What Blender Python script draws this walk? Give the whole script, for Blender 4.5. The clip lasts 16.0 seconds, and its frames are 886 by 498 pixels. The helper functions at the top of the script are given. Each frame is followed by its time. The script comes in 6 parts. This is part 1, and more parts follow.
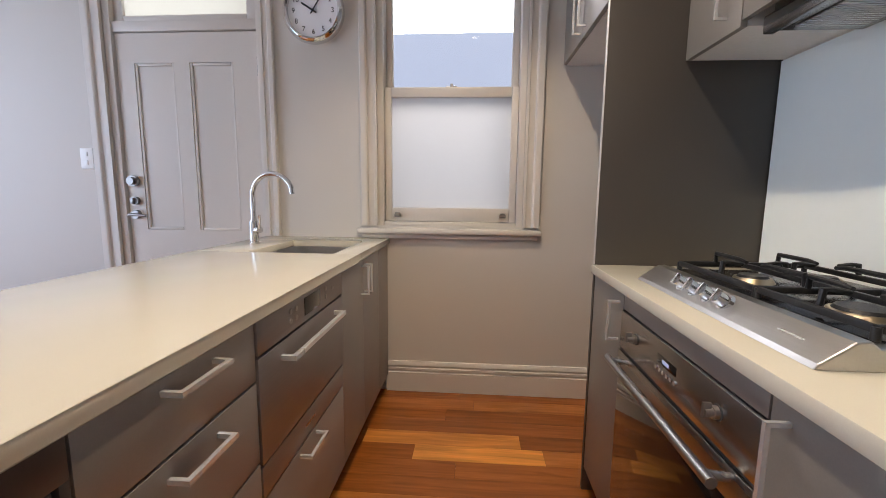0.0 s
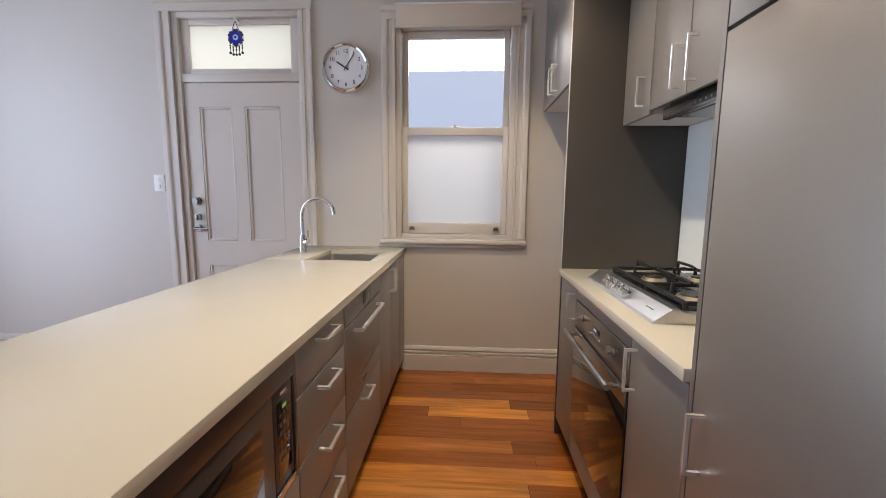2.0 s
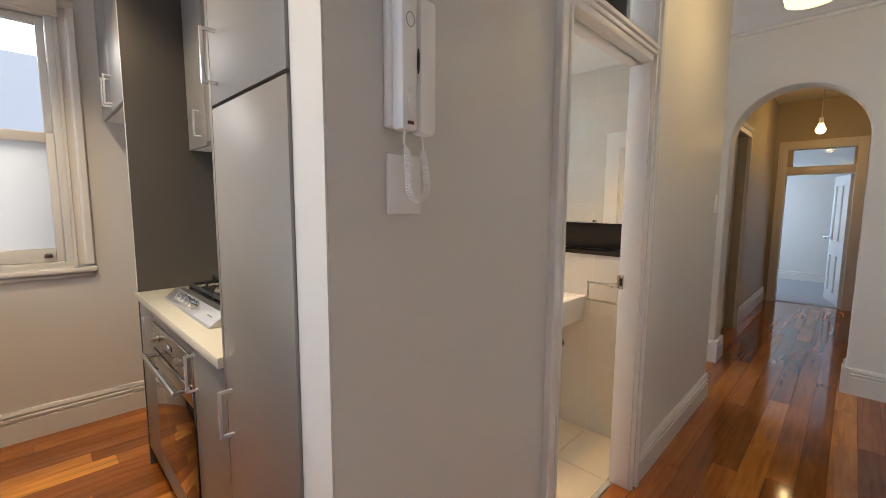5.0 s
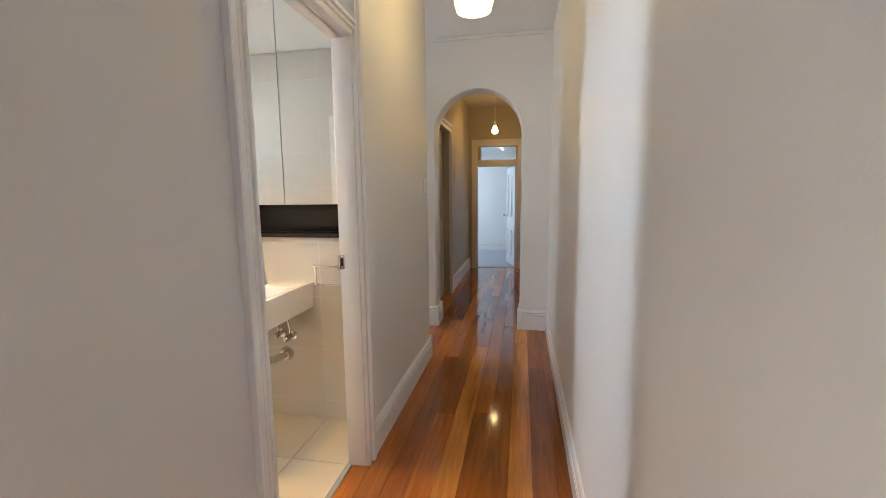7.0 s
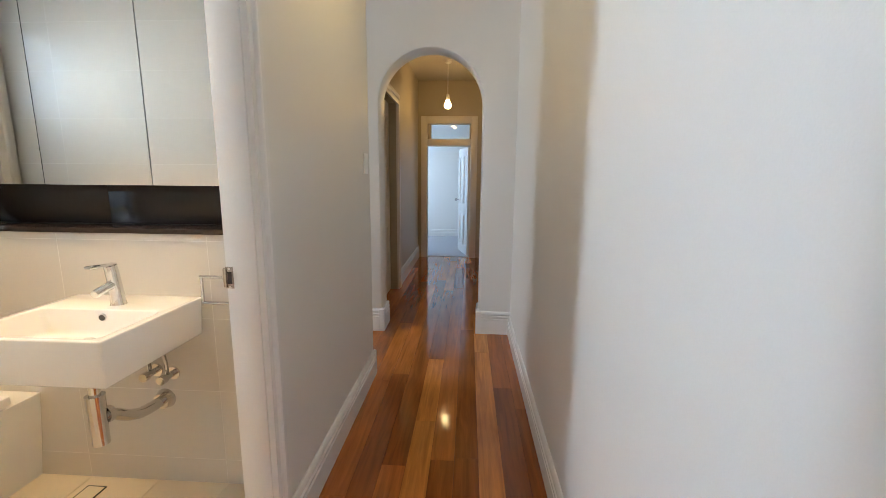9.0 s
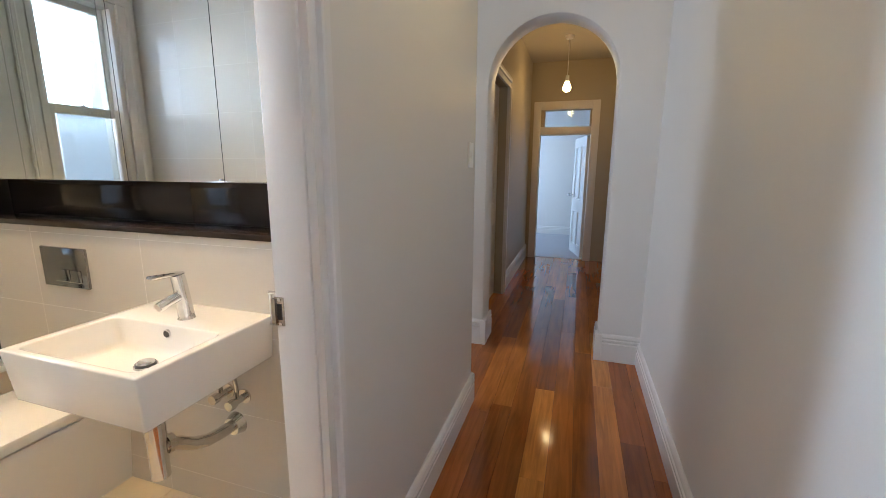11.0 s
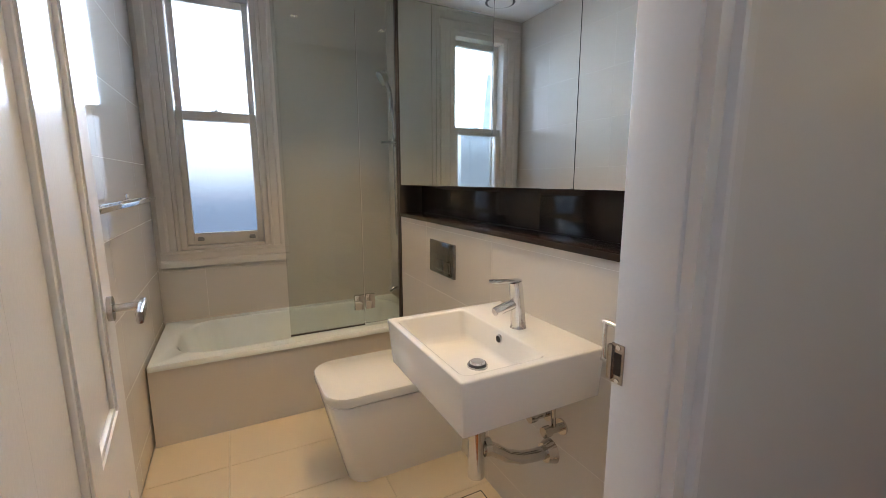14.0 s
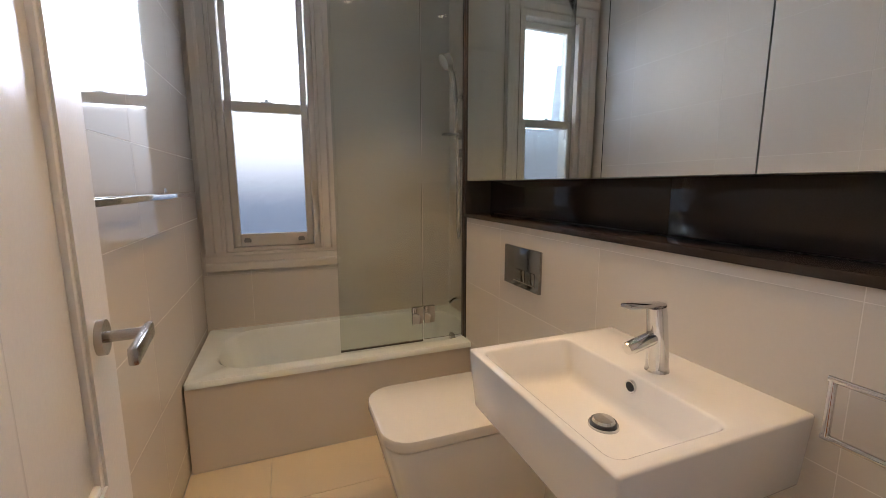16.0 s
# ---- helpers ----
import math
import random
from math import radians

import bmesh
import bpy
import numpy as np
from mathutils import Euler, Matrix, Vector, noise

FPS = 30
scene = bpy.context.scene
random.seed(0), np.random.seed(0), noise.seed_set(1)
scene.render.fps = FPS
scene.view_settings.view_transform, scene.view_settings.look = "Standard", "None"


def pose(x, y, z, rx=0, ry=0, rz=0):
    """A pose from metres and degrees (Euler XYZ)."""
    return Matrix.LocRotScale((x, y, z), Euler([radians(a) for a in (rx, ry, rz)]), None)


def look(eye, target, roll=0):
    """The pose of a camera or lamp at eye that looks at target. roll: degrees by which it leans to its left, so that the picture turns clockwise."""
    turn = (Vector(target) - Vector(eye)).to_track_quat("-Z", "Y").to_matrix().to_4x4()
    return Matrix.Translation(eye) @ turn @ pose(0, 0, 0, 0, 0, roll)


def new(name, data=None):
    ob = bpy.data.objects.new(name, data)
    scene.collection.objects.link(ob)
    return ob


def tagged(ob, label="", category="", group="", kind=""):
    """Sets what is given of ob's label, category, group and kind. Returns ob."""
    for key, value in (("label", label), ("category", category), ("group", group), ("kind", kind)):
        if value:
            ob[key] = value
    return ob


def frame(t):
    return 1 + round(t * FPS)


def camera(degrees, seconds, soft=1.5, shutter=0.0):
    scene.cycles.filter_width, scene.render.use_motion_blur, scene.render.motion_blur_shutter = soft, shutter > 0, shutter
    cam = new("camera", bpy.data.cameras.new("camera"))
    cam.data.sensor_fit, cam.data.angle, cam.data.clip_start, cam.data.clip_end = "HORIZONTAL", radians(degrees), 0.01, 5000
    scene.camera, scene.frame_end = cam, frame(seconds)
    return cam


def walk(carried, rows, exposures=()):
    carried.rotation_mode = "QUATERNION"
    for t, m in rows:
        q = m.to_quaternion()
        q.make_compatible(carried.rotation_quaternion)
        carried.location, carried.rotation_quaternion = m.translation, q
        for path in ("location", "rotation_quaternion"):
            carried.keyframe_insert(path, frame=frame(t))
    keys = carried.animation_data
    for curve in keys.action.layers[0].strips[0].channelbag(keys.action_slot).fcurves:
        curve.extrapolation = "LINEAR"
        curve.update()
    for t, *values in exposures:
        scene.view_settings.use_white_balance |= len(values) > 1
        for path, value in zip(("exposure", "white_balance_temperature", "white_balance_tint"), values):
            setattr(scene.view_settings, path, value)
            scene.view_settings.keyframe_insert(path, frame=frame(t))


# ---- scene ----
cam = camera(94.0, 16.0, 0.65)
PATH = [
    (0, (-0.004, 0.102, 1.151), (-0.146, 2.08, 0.884), 0.6),
    (0.5, (-0.019, -0.053, 1.176), (-0.163, 1.924, 0.907), 0.5),
    (1, (-0.049, -0.214, 1.192), (-0.197, 1.763, 0.928), 0.5),
    (1.5, (-0.059, -0.355, 1.236), (-0.203, 1.623, 0.973), 0.5),
    (2, (-0.041, -0.476, 1.267), (-0.156, 1.504, 1.005), 0.5),
    (2.5, (-0.011, -0.599, 1.288), (-0.042, 1.384, 1.027), 0.4),
    (3, (0.015, -0.685, 1.307), (0.162, 1.294, 1.052), 0.3),
    (3.5, (0.023, -0.741, 1.31), (0.45, 1.197, 1.064), 0.3),
    (4, (0.029, -0.79, 1.323), (0.801, 1.041, 1.091), 0.4),
    (4.5, (0.054, -0.816, 1.334), (1.171, 0.828, 1.109), 0.4),
    (5, (0.082, -0.83, 1.332), (1.494, 0.57, 1.118), 0.3),
    (5.2, (0.103, -0.828, 1.331), (1.612, 0.467, 1.117), 0.3),
    (7.5, (0.383, -0.892, 1.266), (2.351, -0.701, 0.966), -0.2),
    (8, (0.546, -0.833, 1.27), (2.515, -0.736, 0.933), 0.5),
    (10.5, (1.23, -0.725, 1.266), (3.157, -0.336, 0.895), 0.2),
    (11, (1.3, -0.674, 1.278), (3.169, -0.073, 0.899), 0.3),
    (11.5, (1.371, -0.635, 1.268), (3.146, 0.207, 0.894), 0.3),
    (12, (1.427, -0.605, 1.26), (3.07, 0.475, 0.896), 0.3),
    (12.5, (1.461, -0.607, 1.268), (2.925, 0.705, 0.902), 0.1),
    (13, (1.459, -0.612, 1.278), (2.732, 0.892, 0.935), 0.1),
    (13.5, (1.472, -0.59, 1.276), (2.535, 1.068, 0.926), -0.1),
    (14, (1.479, -0.502, 1.259), (2.372, 1.257, 0.93), -0.1),
    (14.5, (1.494, -0.419, 1.241), (2.27, 1.395, 0.917), -0.2),
    (15, (1.502, -0.309, 1.222), (2.227, 1.527, 0.901), -0.2),
    (15.5, (1.505, -0.216, 1.215), (2.21, 1.628, 0.9), -0.2),
    (16, (1.494, -0.148, 1.212), (2.201, 1.698, 0.906), -0.1),
]
walk(cam, [(t, look(eye, target, roll)) for t, eye, target, roll in PATH],
     [(0.0, 0.03, 6550, 16), (2.5, 0.03, 6550, 15), (4.0, 0.06, 6750, 13), (4.5, 0.18, 6800, 12), (5.0, 0.28, 6850, 11), (7.5, 0.6, 6600, 8), (8.2, 0.66, 6550, 7), (10.5, 0.48, 6000, 8), (11.1, 0.47, 5950, 9), (12.0, 0.44, 5500, 7), (12.6, 0.3, 5850, 11), (13.5, 0.05, 5800, 10), (14.5, -0.28, 6150, 13), (16.0, -0.42, 6450, 17)])

# ---- world, daylight and lamps ----
world = bpy.data.worlds.new("sky")
scene.world = world
world.use_nodes = True
wn = world.node_tree.nodes
sky = wn.new("ShaderNodeTexSky")
sky.sky_type, sky.sun_disc = "NISHITA", False
sky.sun_elevation, sky.sun_rotation = radians(38), radians(200)
world.node_tree.links.new(sky.outputs[0], wn["Background"].inputs[0])
wn["Background"].inputs[1].default_value = 0.10


def sun_lamp():
    d = bpy.data.lights.new("sun", "SUN")
    d.energy, d.angle, d.color = 1.0, radians(12), (1.0, 0.96, 0.9)
    new("sun", d).matrix_world = look((0, 0, 12), (2.0, 6.0, 0))


def area_lamp(name, eye, target, w, h, watts, color, spread=180):
    d = bpy.data.lights.new(name, "AREA")
    d.shape, d.size, d.size_y, d.energy, d.color = "RECTANGLE", w, h, watts, color
    d.spread = radians(spread)
    new(name, d).matrix_world = look(eye, target)


def point_lamp(name, at, watts, color, radius=0.03):
    d = bpy.data.lights.new(name, "POINT")
    d.energy, d.color, d.shadow_soft_size = watts, color, radius
    new(name, d).location = at


def spot_lamp(name, at, watts, color, degrees=100):
    d = bpy.data.lights.new(name, "SPOT")
    d.energy, d.color, d.shadow_soft_size = watts, color, 0.022
    d.spot_size, d.spot_blend = radians(degrees), 0.6
    new(name, d).matrix_world = look(at, (at[0], at[1] + 0.001, 0))


WARM = (1.0, 0.55, 0.17)
sun_lamp()
area_lamp("living_window_light", (-4.05, 0.75, 1.35), (0, 0.75, 1.25), 1.9, 2.1, 64, (0.62, 0.77, 1.0))
area_lamp("lobby_window_light", (3.78, 1.66, 1.6), (3.78, -1, 1.3), 0.66, 1.3, 7.0, (0.78, 0.87, 1.0))
area_lamp("far_room_window_light", (8.8, 1.36, 1.5), (8.8, -1, 1.2), 1.2, 1.4, 36, (0.50, 0.70, 1.0))
area_lamp("bath_window_light", (1.436, 2.67, 2.0), (1.436, 0, 1.6), 0.46, 0.72, 13, (0.72, 0.86, 1.0), 75)
for kx, ky in ((-0.02, 1.42), (-0.02, 0.50)):
    spot_lamp("kitchen_downlight_lamp", (kx, ky, 2.655), 60, (1.0, 0.85, 0.62), 116)
for bx, by in ((2.08, 1.45), (2.0, 0.55)):
    spot_lamp("bath_downlight_lamp", (bx, by, 2.475), 50, (1.0, 0.67, 0.33), 92)
point_lamp("hall_bulb_lamp", (6.37, -0.49, 2.18), 2.8, WARM, 0.035)
point_lamp("corridor_pendant_lamp", (2.55, -0.625, 2.32), 0.7, (1.0, 0.66, 0.32), 0.05)


# ---- materials ----
def mat(name, color, rough=0.5, metal=0.0, grain=(60.0, 0.06), stain=(1.3, 0.05), bump=0.02, coat=0.0, rand=0.0,
        rough_var=0.08, stretch=(1, 1, 1), island=False, aniso=0.0):
    """A surface with fine grain, broad stains, uneven gloss and slight relief."""
    m = bpy.data.materials.new(name)
    m.use_nodes = True
    nt = m.node_tree
    n, l = nt.nodes, nt.links
    b = n["Principled BSDF"]
    tc, mp = n.new("ShaderNodeTexCoord"), n.new("ShaderNodeMapping")
    mp.inputs["Scale"].default_value = stretch
    l.new(tc.outputs["Object"], mp.inputs[0])
    fine, broad = n.new("ShaderNodeTexNoise"), n.new("ShaderNodeTexNoise")
    fine.inputs["Scale"].default_value, fine.inputs["Detail"].default_value = grain[0], 4
    broad.inputs["Scale"].default_value, broad.inputs["Detail"].default_value = stain[0], 5
    for t in (fine, broad):
        l.new(mp.outputs[0], t.inputs["Vector"])

    def scaled(src, amount):
        q = n.new("ShaderNodeMapRange")
        q.inputs[3].default_value, q.inputs[4].default_value = 1 - amount, 1 + amount
        l.new(src, q.inputs[0])
        return q.outputs[0]

    def times(a, c):
        q = n.new("ShaderNodeMath")
        q.operation = "MULTIPLY"
        l.new(a, q.inputs[0]), l.new(c, q.inputs[1])
        return q.outputs[0]

    f = times(scaled(fine.outputs[0], grain[1]), scaled(broad.outputs[0], stain[1]))
    if rand:
        oi = n.new("ShaderNodeObjectInfo")
        f = times(f, scaled(oi.outputs["Random"], rand))
    if island:
        ge = n.new("ShaderNodeNewGeometry")
        f = times(f, scaled(ge.outputs["Random Per Island"], 0.15))
    mix = n.new("ShaderNodeVectorMath")
    mix.operation = "SCALE"
    mix.inputs[0].default_value = color
    l.new(f, mix.inputs["Scale"])
    l.new(mix.outputs[0], b.inputs["Base Color"])
    r = n.new("ShaderNodeMapRange")
    r.inputs[3].default_value, r.inputs[4].default_value = max(0.02, rough - rough_var), min(1, rough + rough_var)
    l.new(broad.outputs[0], r.inputs[0])
    l.new(r.outputs[0], b.inputs["Roughness"])
    b.inputs["Metallic"].default_value = metal
    b.inputs["Coat Weight"].default_value, b.inputs["Coat Roughness"].default_value = coat, 0.08
    b.inputs["Anisotropic"].default_value = aniso
    if bump:
        bp = n.new("ShaderNodeBump")
        bp.inputs["Strength"].default_value, bp.inputs["Distance"].default_value = bump, 0.01
        l.new(fine.outputs[0], bp.inputs["Height"])
        l.new(bp.outputs[0], b.inputs["Normal"])
    return m


def timber(name, lift=1.0, gold=1.0):
    """Varnished spotted-gum boards: colour differs from board to board, with long grain and fiddleback streaks."""
    m = bpy.data.materials.new(name)
    m.use_nodes = True
    n, l = m.node_tree.nodes, m.node_tree.links
    b = n["Principled BSDF"]
    tc, oi = n.new("ShaderNodeTexCoord"), n.new("ShaderNodeObjectInfo")
    off = n.new("ShaderNodeVectorMath")
    off.operation = "ADD"
    sc = n.new("ShaderNodeVectorMath")
    sc.operation = "SCALE"
    comb = n.new("ShaderNodeCombineXYZ")
    comb.inputs[0].default_value, comb.inputs[1].default_value, comb.inputs[2].default_value = 37, 19, 11
    l.new(comb.outputs[0], sc.inputs[0]), l.new(oi.outputs["Random"], sc.inputs["Scale"])
    l.new(tc.outputs["Object"], off.inputs[0]), l.new(sc.outputs[0], off.inputs[1])
    mp = n.new("ShaderNodeMapping")
    mp.inputs["Scale"].default_value = (1.6, 22, 6)
    l.new(off.outputs[0], mp.inputs[0])
    grain, fig, fine = n.new("ShaderNodeTexNoise"), n.new("ShaderNodeTexNoise"), n.new("ShaderNodeTexNoise")
    grain.inputs["Scale"].default_value, grain.inputs["Detail"].default_value, grain.inputs["Distortion"].default_value = 1.6, 8, 0.8
    l.new(mp.outputs[0], grain.inputs["Vector"])
    fig.inputs["Scale"].default_value, fig.inputs["Detail"].default_value = 2.6, 3
    l.new(off.outputs[0], fig.inputs["Vector"])
    mp2 = n.new("ShaderNodeMapping")
    mp2.inputs["Scale"].default_value = (6, 160, 6)
    l.new(off.outputs[0], mp2.inputs[0]), l.new(mp2.outputs[0], fine.inputs["Vector"])
    fine.inputs["Scale"].default_value = 2.0
    board = n.new("ShaderNodeValToRGB")
    e = board.color_ramp.elements
    e[0].position, e[0].color = 0.0, (0.17, 0.052, 0.015, 1)
    e[1].position, e[1].color = 1.0, (0.42, 0.18, 0.055, 1)
    for p, c in ((0.25, (0.225, 0.07, 0.019, 1)), (0.65, (0.28, 0.09, 0.024, 1)), (0.88, (0.33, 0.115, 0.03, 1))):
        k = e.new(p)
        k.color = c
    l.new(oi.outputs["Random"], board.inputs[0])
    for k in e:
        k.color = (min(1, k.color[0] * lift * 1.42), min(1, k.color[1] * lift * gold * 1.36), min(1, k.color[2] * lift * gold * 1.0), 1)
    ov = n.new("ShaderNodeMapRange")
    ov.inputs[1].default_value, ov.inputs[2].default_value = 0.3, 0.7
    ov.inputs[3].default_value, ov.inputs[4].default_value = 0.74, 1.22
    l.new(grain.outputs[0], ov.inputs[0])
    ov2 = n.new("ShaderNodeMapRange")
    ov2.inputs[3].default_value, ov2.inputs[4].default_value = 0.8, 1.3
    l.new(fig.outputs[0], ov2.inputs[0])
    ov3 = n.new("ShaderNodeMapRange")
    ov3.inputs[3].default_value, ov3.inputs[4].default_value = 0.9, 1.1
    l.new(fine.outputs[0], ov3.inputs[0])
    m1, m2 = n.new("ShaderNodeMath"), n.new("ShaderNodeMath")
    m1.operation = m2.operation = "MULTIPLY"
    l.new(ov.outputs[0], m1.inputs[0]), l.new(ov2.outputs[0], m1.inputs[1])
    l.new(m1.outputs[0], m2.inputs[0]), l.new(ov3.outputs[0], m2.inputs[1])
    vm = n.new("ShaderNodeVectorMath")
    vm.operation = "SCALE"
    l.new(board.outputs[0], vm.inputs[0]), l.new(m2.outputs[0], vm.inputs["Scale"])
    l.new(vm.outputs[0], b.inputs["Base Color"])
    rg = n.new("ShaderNodeMapRange")
    rg.inputs[3].default_value, rg.inputs[4].default_value = 0.09, 0.1
    l.new(fig.outputs[0], rg.inputs[0]), l.new(rg.outputs[0], b.inputs["Roughness"])
    b.inputs["Coat Weight"].default_value, b.inputs["Coat Roughness"].default_value = 0.3, 0.05
    b.inputs["Specular IOR Level"].default_value = 0.36
    bp = n.new("ShaderNodeBump")
    bp.inputs["Strength"].default_value, bp.inputs["Distance"].default_value = 0.002, 0.003
    l.new(fig.outputs[0], bp.inputs["Height"]), l.new(bp.outputs[0], b.inputs["Normal"])
    return m


def glass(name, color=(1, 1, 1), rough=0.0, ior=1.45, trans=1.0):
    m = bpy.data.materials.new(name)
    m.use_nodes = True
    b = m.node_tree.nodes["Principled BSDF"]
    b.inputs["Base Color"].default_value = (*color, 1)
    b.inputs["Roughness"].default_value, b.inputs["IOR"].default_value = rough, ior
    b.inputs["Transmission Weight"].default_value = trans
    return m


def thin_glass(name, tint, haze, milk=(0.66, 0.65, 0.64)):
    """A pane that lets light straight through, with a Fresnel gloss; haze: how much of it is frosted."""
    m = bpy.data.materials.new(name)
    m.use_nodes = True
    n, l = m.node_tree.nodes, m.node_tree.links
    n.remove(n["Principled BSDF"])
    tr, gl, mx, fr = (n.new("ShaderNodeBsdfTransparent"), n.new("ShaderNodeBsdfGlossy"), n.new("ShaderNodeMixShader"), n.new("ShaderNodeFresnel"))
    tr.inputs[0].default_value = (*tint, 1)
    gl.inputs["Roughness"].default_value = 0.02
    l.new(fr.outputs[0], mx.inputs[0]), l.new(tr.outputs[0], mx.inputs[1]), l.new(gl.outputs[0], mx.inputs[2])
    out = mx
    if haze:
        tl, m2 = n.new("ShaderNodeBsdfTranslucent"), n.new("ShaderNodeMixShader")
        tl.inputs[0].default_value = (*milk, 1)
        m2.inputs[0].default_value = haze
        l.new(mx.outputs[0], m2.inputs[1]), l.new(tl.outputs[0], m2.inputs[2])
        out = m2
    l.new(out.outputs[0], n["Material Output"].inputs[0])
    return m


def glow(name, color, strength):
    m = bpy.data.materials.new(name)
    m.use_nodes = True
    b = m.node_tree.nodes["Principled BSDF"]
    b.inputs["Base Color"].default_value = (0.02, 0.02, 0.02, 1)
    b.inputs["Emission Color"].default_value = (*color, 1)
    b.inputs["Emission Strength"].default_value = strength
    return m


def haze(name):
    """Daylight painted as glow outside an obscured window, blue-grey low, brightening into the sky."""
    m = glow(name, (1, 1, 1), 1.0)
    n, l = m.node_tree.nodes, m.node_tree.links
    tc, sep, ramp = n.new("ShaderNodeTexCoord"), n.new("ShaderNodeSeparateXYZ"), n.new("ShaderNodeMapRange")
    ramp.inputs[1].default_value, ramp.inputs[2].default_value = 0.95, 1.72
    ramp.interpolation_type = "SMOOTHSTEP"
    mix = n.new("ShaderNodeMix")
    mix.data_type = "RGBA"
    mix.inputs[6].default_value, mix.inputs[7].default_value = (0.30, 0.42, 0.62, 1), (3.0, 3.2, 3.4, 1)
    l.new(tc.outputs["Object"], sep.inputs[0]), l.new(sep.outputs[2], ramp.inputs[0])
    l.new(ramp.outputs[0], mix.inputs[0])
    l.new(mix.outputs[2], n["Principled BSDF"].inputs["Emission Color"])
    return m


PAINT = mat("warm_white_wall_paint", (0.625, 0.588, 0.535), 0.5, grain=(240, 0.02), stain=(0.9, 0.03), bump=0.05)
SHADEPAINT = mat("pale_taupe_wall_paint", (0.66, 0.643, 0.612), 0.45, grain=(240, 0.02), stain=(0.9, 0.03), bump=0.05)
HALLPAINT = mat("hall_wall_paint", (0.745, 0.735, 0.715), 0.45, grain=(240, 0.02), stain=(0.9, 0.03), bump=0.05)
# hall wall paint with the dim warm light past the arch put into it
DIMHALLPAINT = mat("dimmed_hallway_paint", (0.40, 0.34, 0.24), 0.45, grain=(240, 0.02), stain=(0.9, 0.03), bump=0.05)
# ceiling colour taken down for the shade past the arch
DIMHALLCEIL = mat("dimmed_hall_ceiling_paint", (0.50, 0.45, 0.35), 0.7, grain=(200, 0.02), bump=0.03)
CEIL = mat("ceiling_paint", (0.82, 0.81, 0.79), 0.7, grain=(200, 0.02), bump=0.03)
TRIM = mat("gloss_trim_paint", (0.67, 0.625, 0.565), 0.36, grain=(120, 0.02), stain=(3, 0.012), bump=0.03, rough_var=0.02)
WHITETRIM = mat("white_trim_paint", (0.79, 0.775, 0.755), 0.25, grain=(120, 0.02), stain=(3, 0.015), bump=0.03, rough_var=0.03)
CAB = mat("metallic_grey_laminate", (0.325, 0.303, 0.278), 0.42, 0.55, grain=(300, 0.05), stain=(2, 0.05), bump=0.015)
CABIN = mat("shadow_gap_board", (0.06, 0.055, 0.05), 0.6)
CABWHITE = mat("white_carcass_board", (0.82, 0.81, 0.79), 0.45)
EDGELIGHT = mat("edge_highlight_laminate", (0.55, 0.52, 0.49), 0.4, 0.2, grain=(300, 0.04), bump=0.01)
PANEL = mat("dark_taupe_panel", (0.072, 0.062, 0.053), 0.42, 0.1, grain=(300, 0.05), stain=(2, 0.05), bump=0.015)
MWTRIM = mat("dark_bronze_trim", (0.088, 0.07, 0.063), 0.33, 0.45, grain=(300, 0.04), bump=0.01)
STONE = mat("cream_engineered_stone", (0.72, 0.67, 0.545), 0.16, grain=(520, 0.05), stain=(4, 0.03), bump=0.0, coat=0.25, rough_var=0.04)
STEEL = mat("brushed_steel", (0.43, 0.42, 0.41), 0.28, 1.0, grain=(220, 0.07), stain=(2, 0.06), bump=0.02, stretch=(1, 0.06, 1))
DWSTEEL = mat("brushed_steel_dark", (0.34, 0.32, 0.31), 0.42, 0.9, grain=(220, 0.07), stain=(2, 0.06), bump=0.02, stretch=(1, 0.06, 1))
PALESTEEL = mat("bright_brushed_steel", (0.66, 0.645, 0.63), 0.3, 1.0, grain=(220, 0.06), stain=(2, 0.04), bump=0.02, stretch=(1, 0.06, 1))
CHROME = mat("polished_chrome", (0.72, 0.72, 0.72), 0.06, 1.0, grain=(80, 0.01), bump=0, rough_var=0.03)
PIPECHROME = mat("worn_pipe_chrome", (0.66, 0.64, 0.61), 0.1, 1.0, grain=(80, 0.03), bump=0.01, rough_var=0.05)
# flush plate chrome; the dark surroundings it mirrors are put into its colour
DARKCHROME = mat("dark_reflection_chrome", (0.33, 0.33, 0.34), 0.12, 1.0, grain=(80, 0.01), bump=0, rough_var=0.03)
NICKEL = mat("brushed_nickel", (0.45, 0.42, 0.39), 0.28, 1.0, grain=(200, 0.03), bump=0.01)
DOORMETAL = mat("dull_door_metal", (0.30, 0.295, 0.29), 0.35, 1.0, grain=(200, 0.03), bump=0.01)
SATIN = mat("satin_nickel", (0.90, 0.90, 0.905), 0.26, 0.68, grain=(200, 0.03), bump=0.01)
BLACKGLASS = mat("black_glass", (0.012, 0.010, 0.009), 0.05, 0.0, bump=0, rough_var=0.02, coat=0.5)
IRON = mat("black_cast_iron", (0.025, 0.025, 0.026), 0.42, 0.2, grain=(400, 0.2), bump=0.08)
ENAMEL = mat("black_enamel", (0.02, 0.02, 0.022), 0.16, 0.0, bump=0.0)
BRASS = mat("burner_brass", (0.55, 0.47, 0.33), 0.3, 1.0)
SPLASH = mat("pale_glass_splashback", (0.82, 0.88, 0.88), 0.07, bump=0, grain=(40, 0.01), coat=0.4, rough_var=0.02)
CERAMIC = mat("white_glazed_ceramic", (0.83, 0.815, 0.785), 0.09, grain=(60, 0.01), bump=0, coat=0.5, rough_var=0.03)
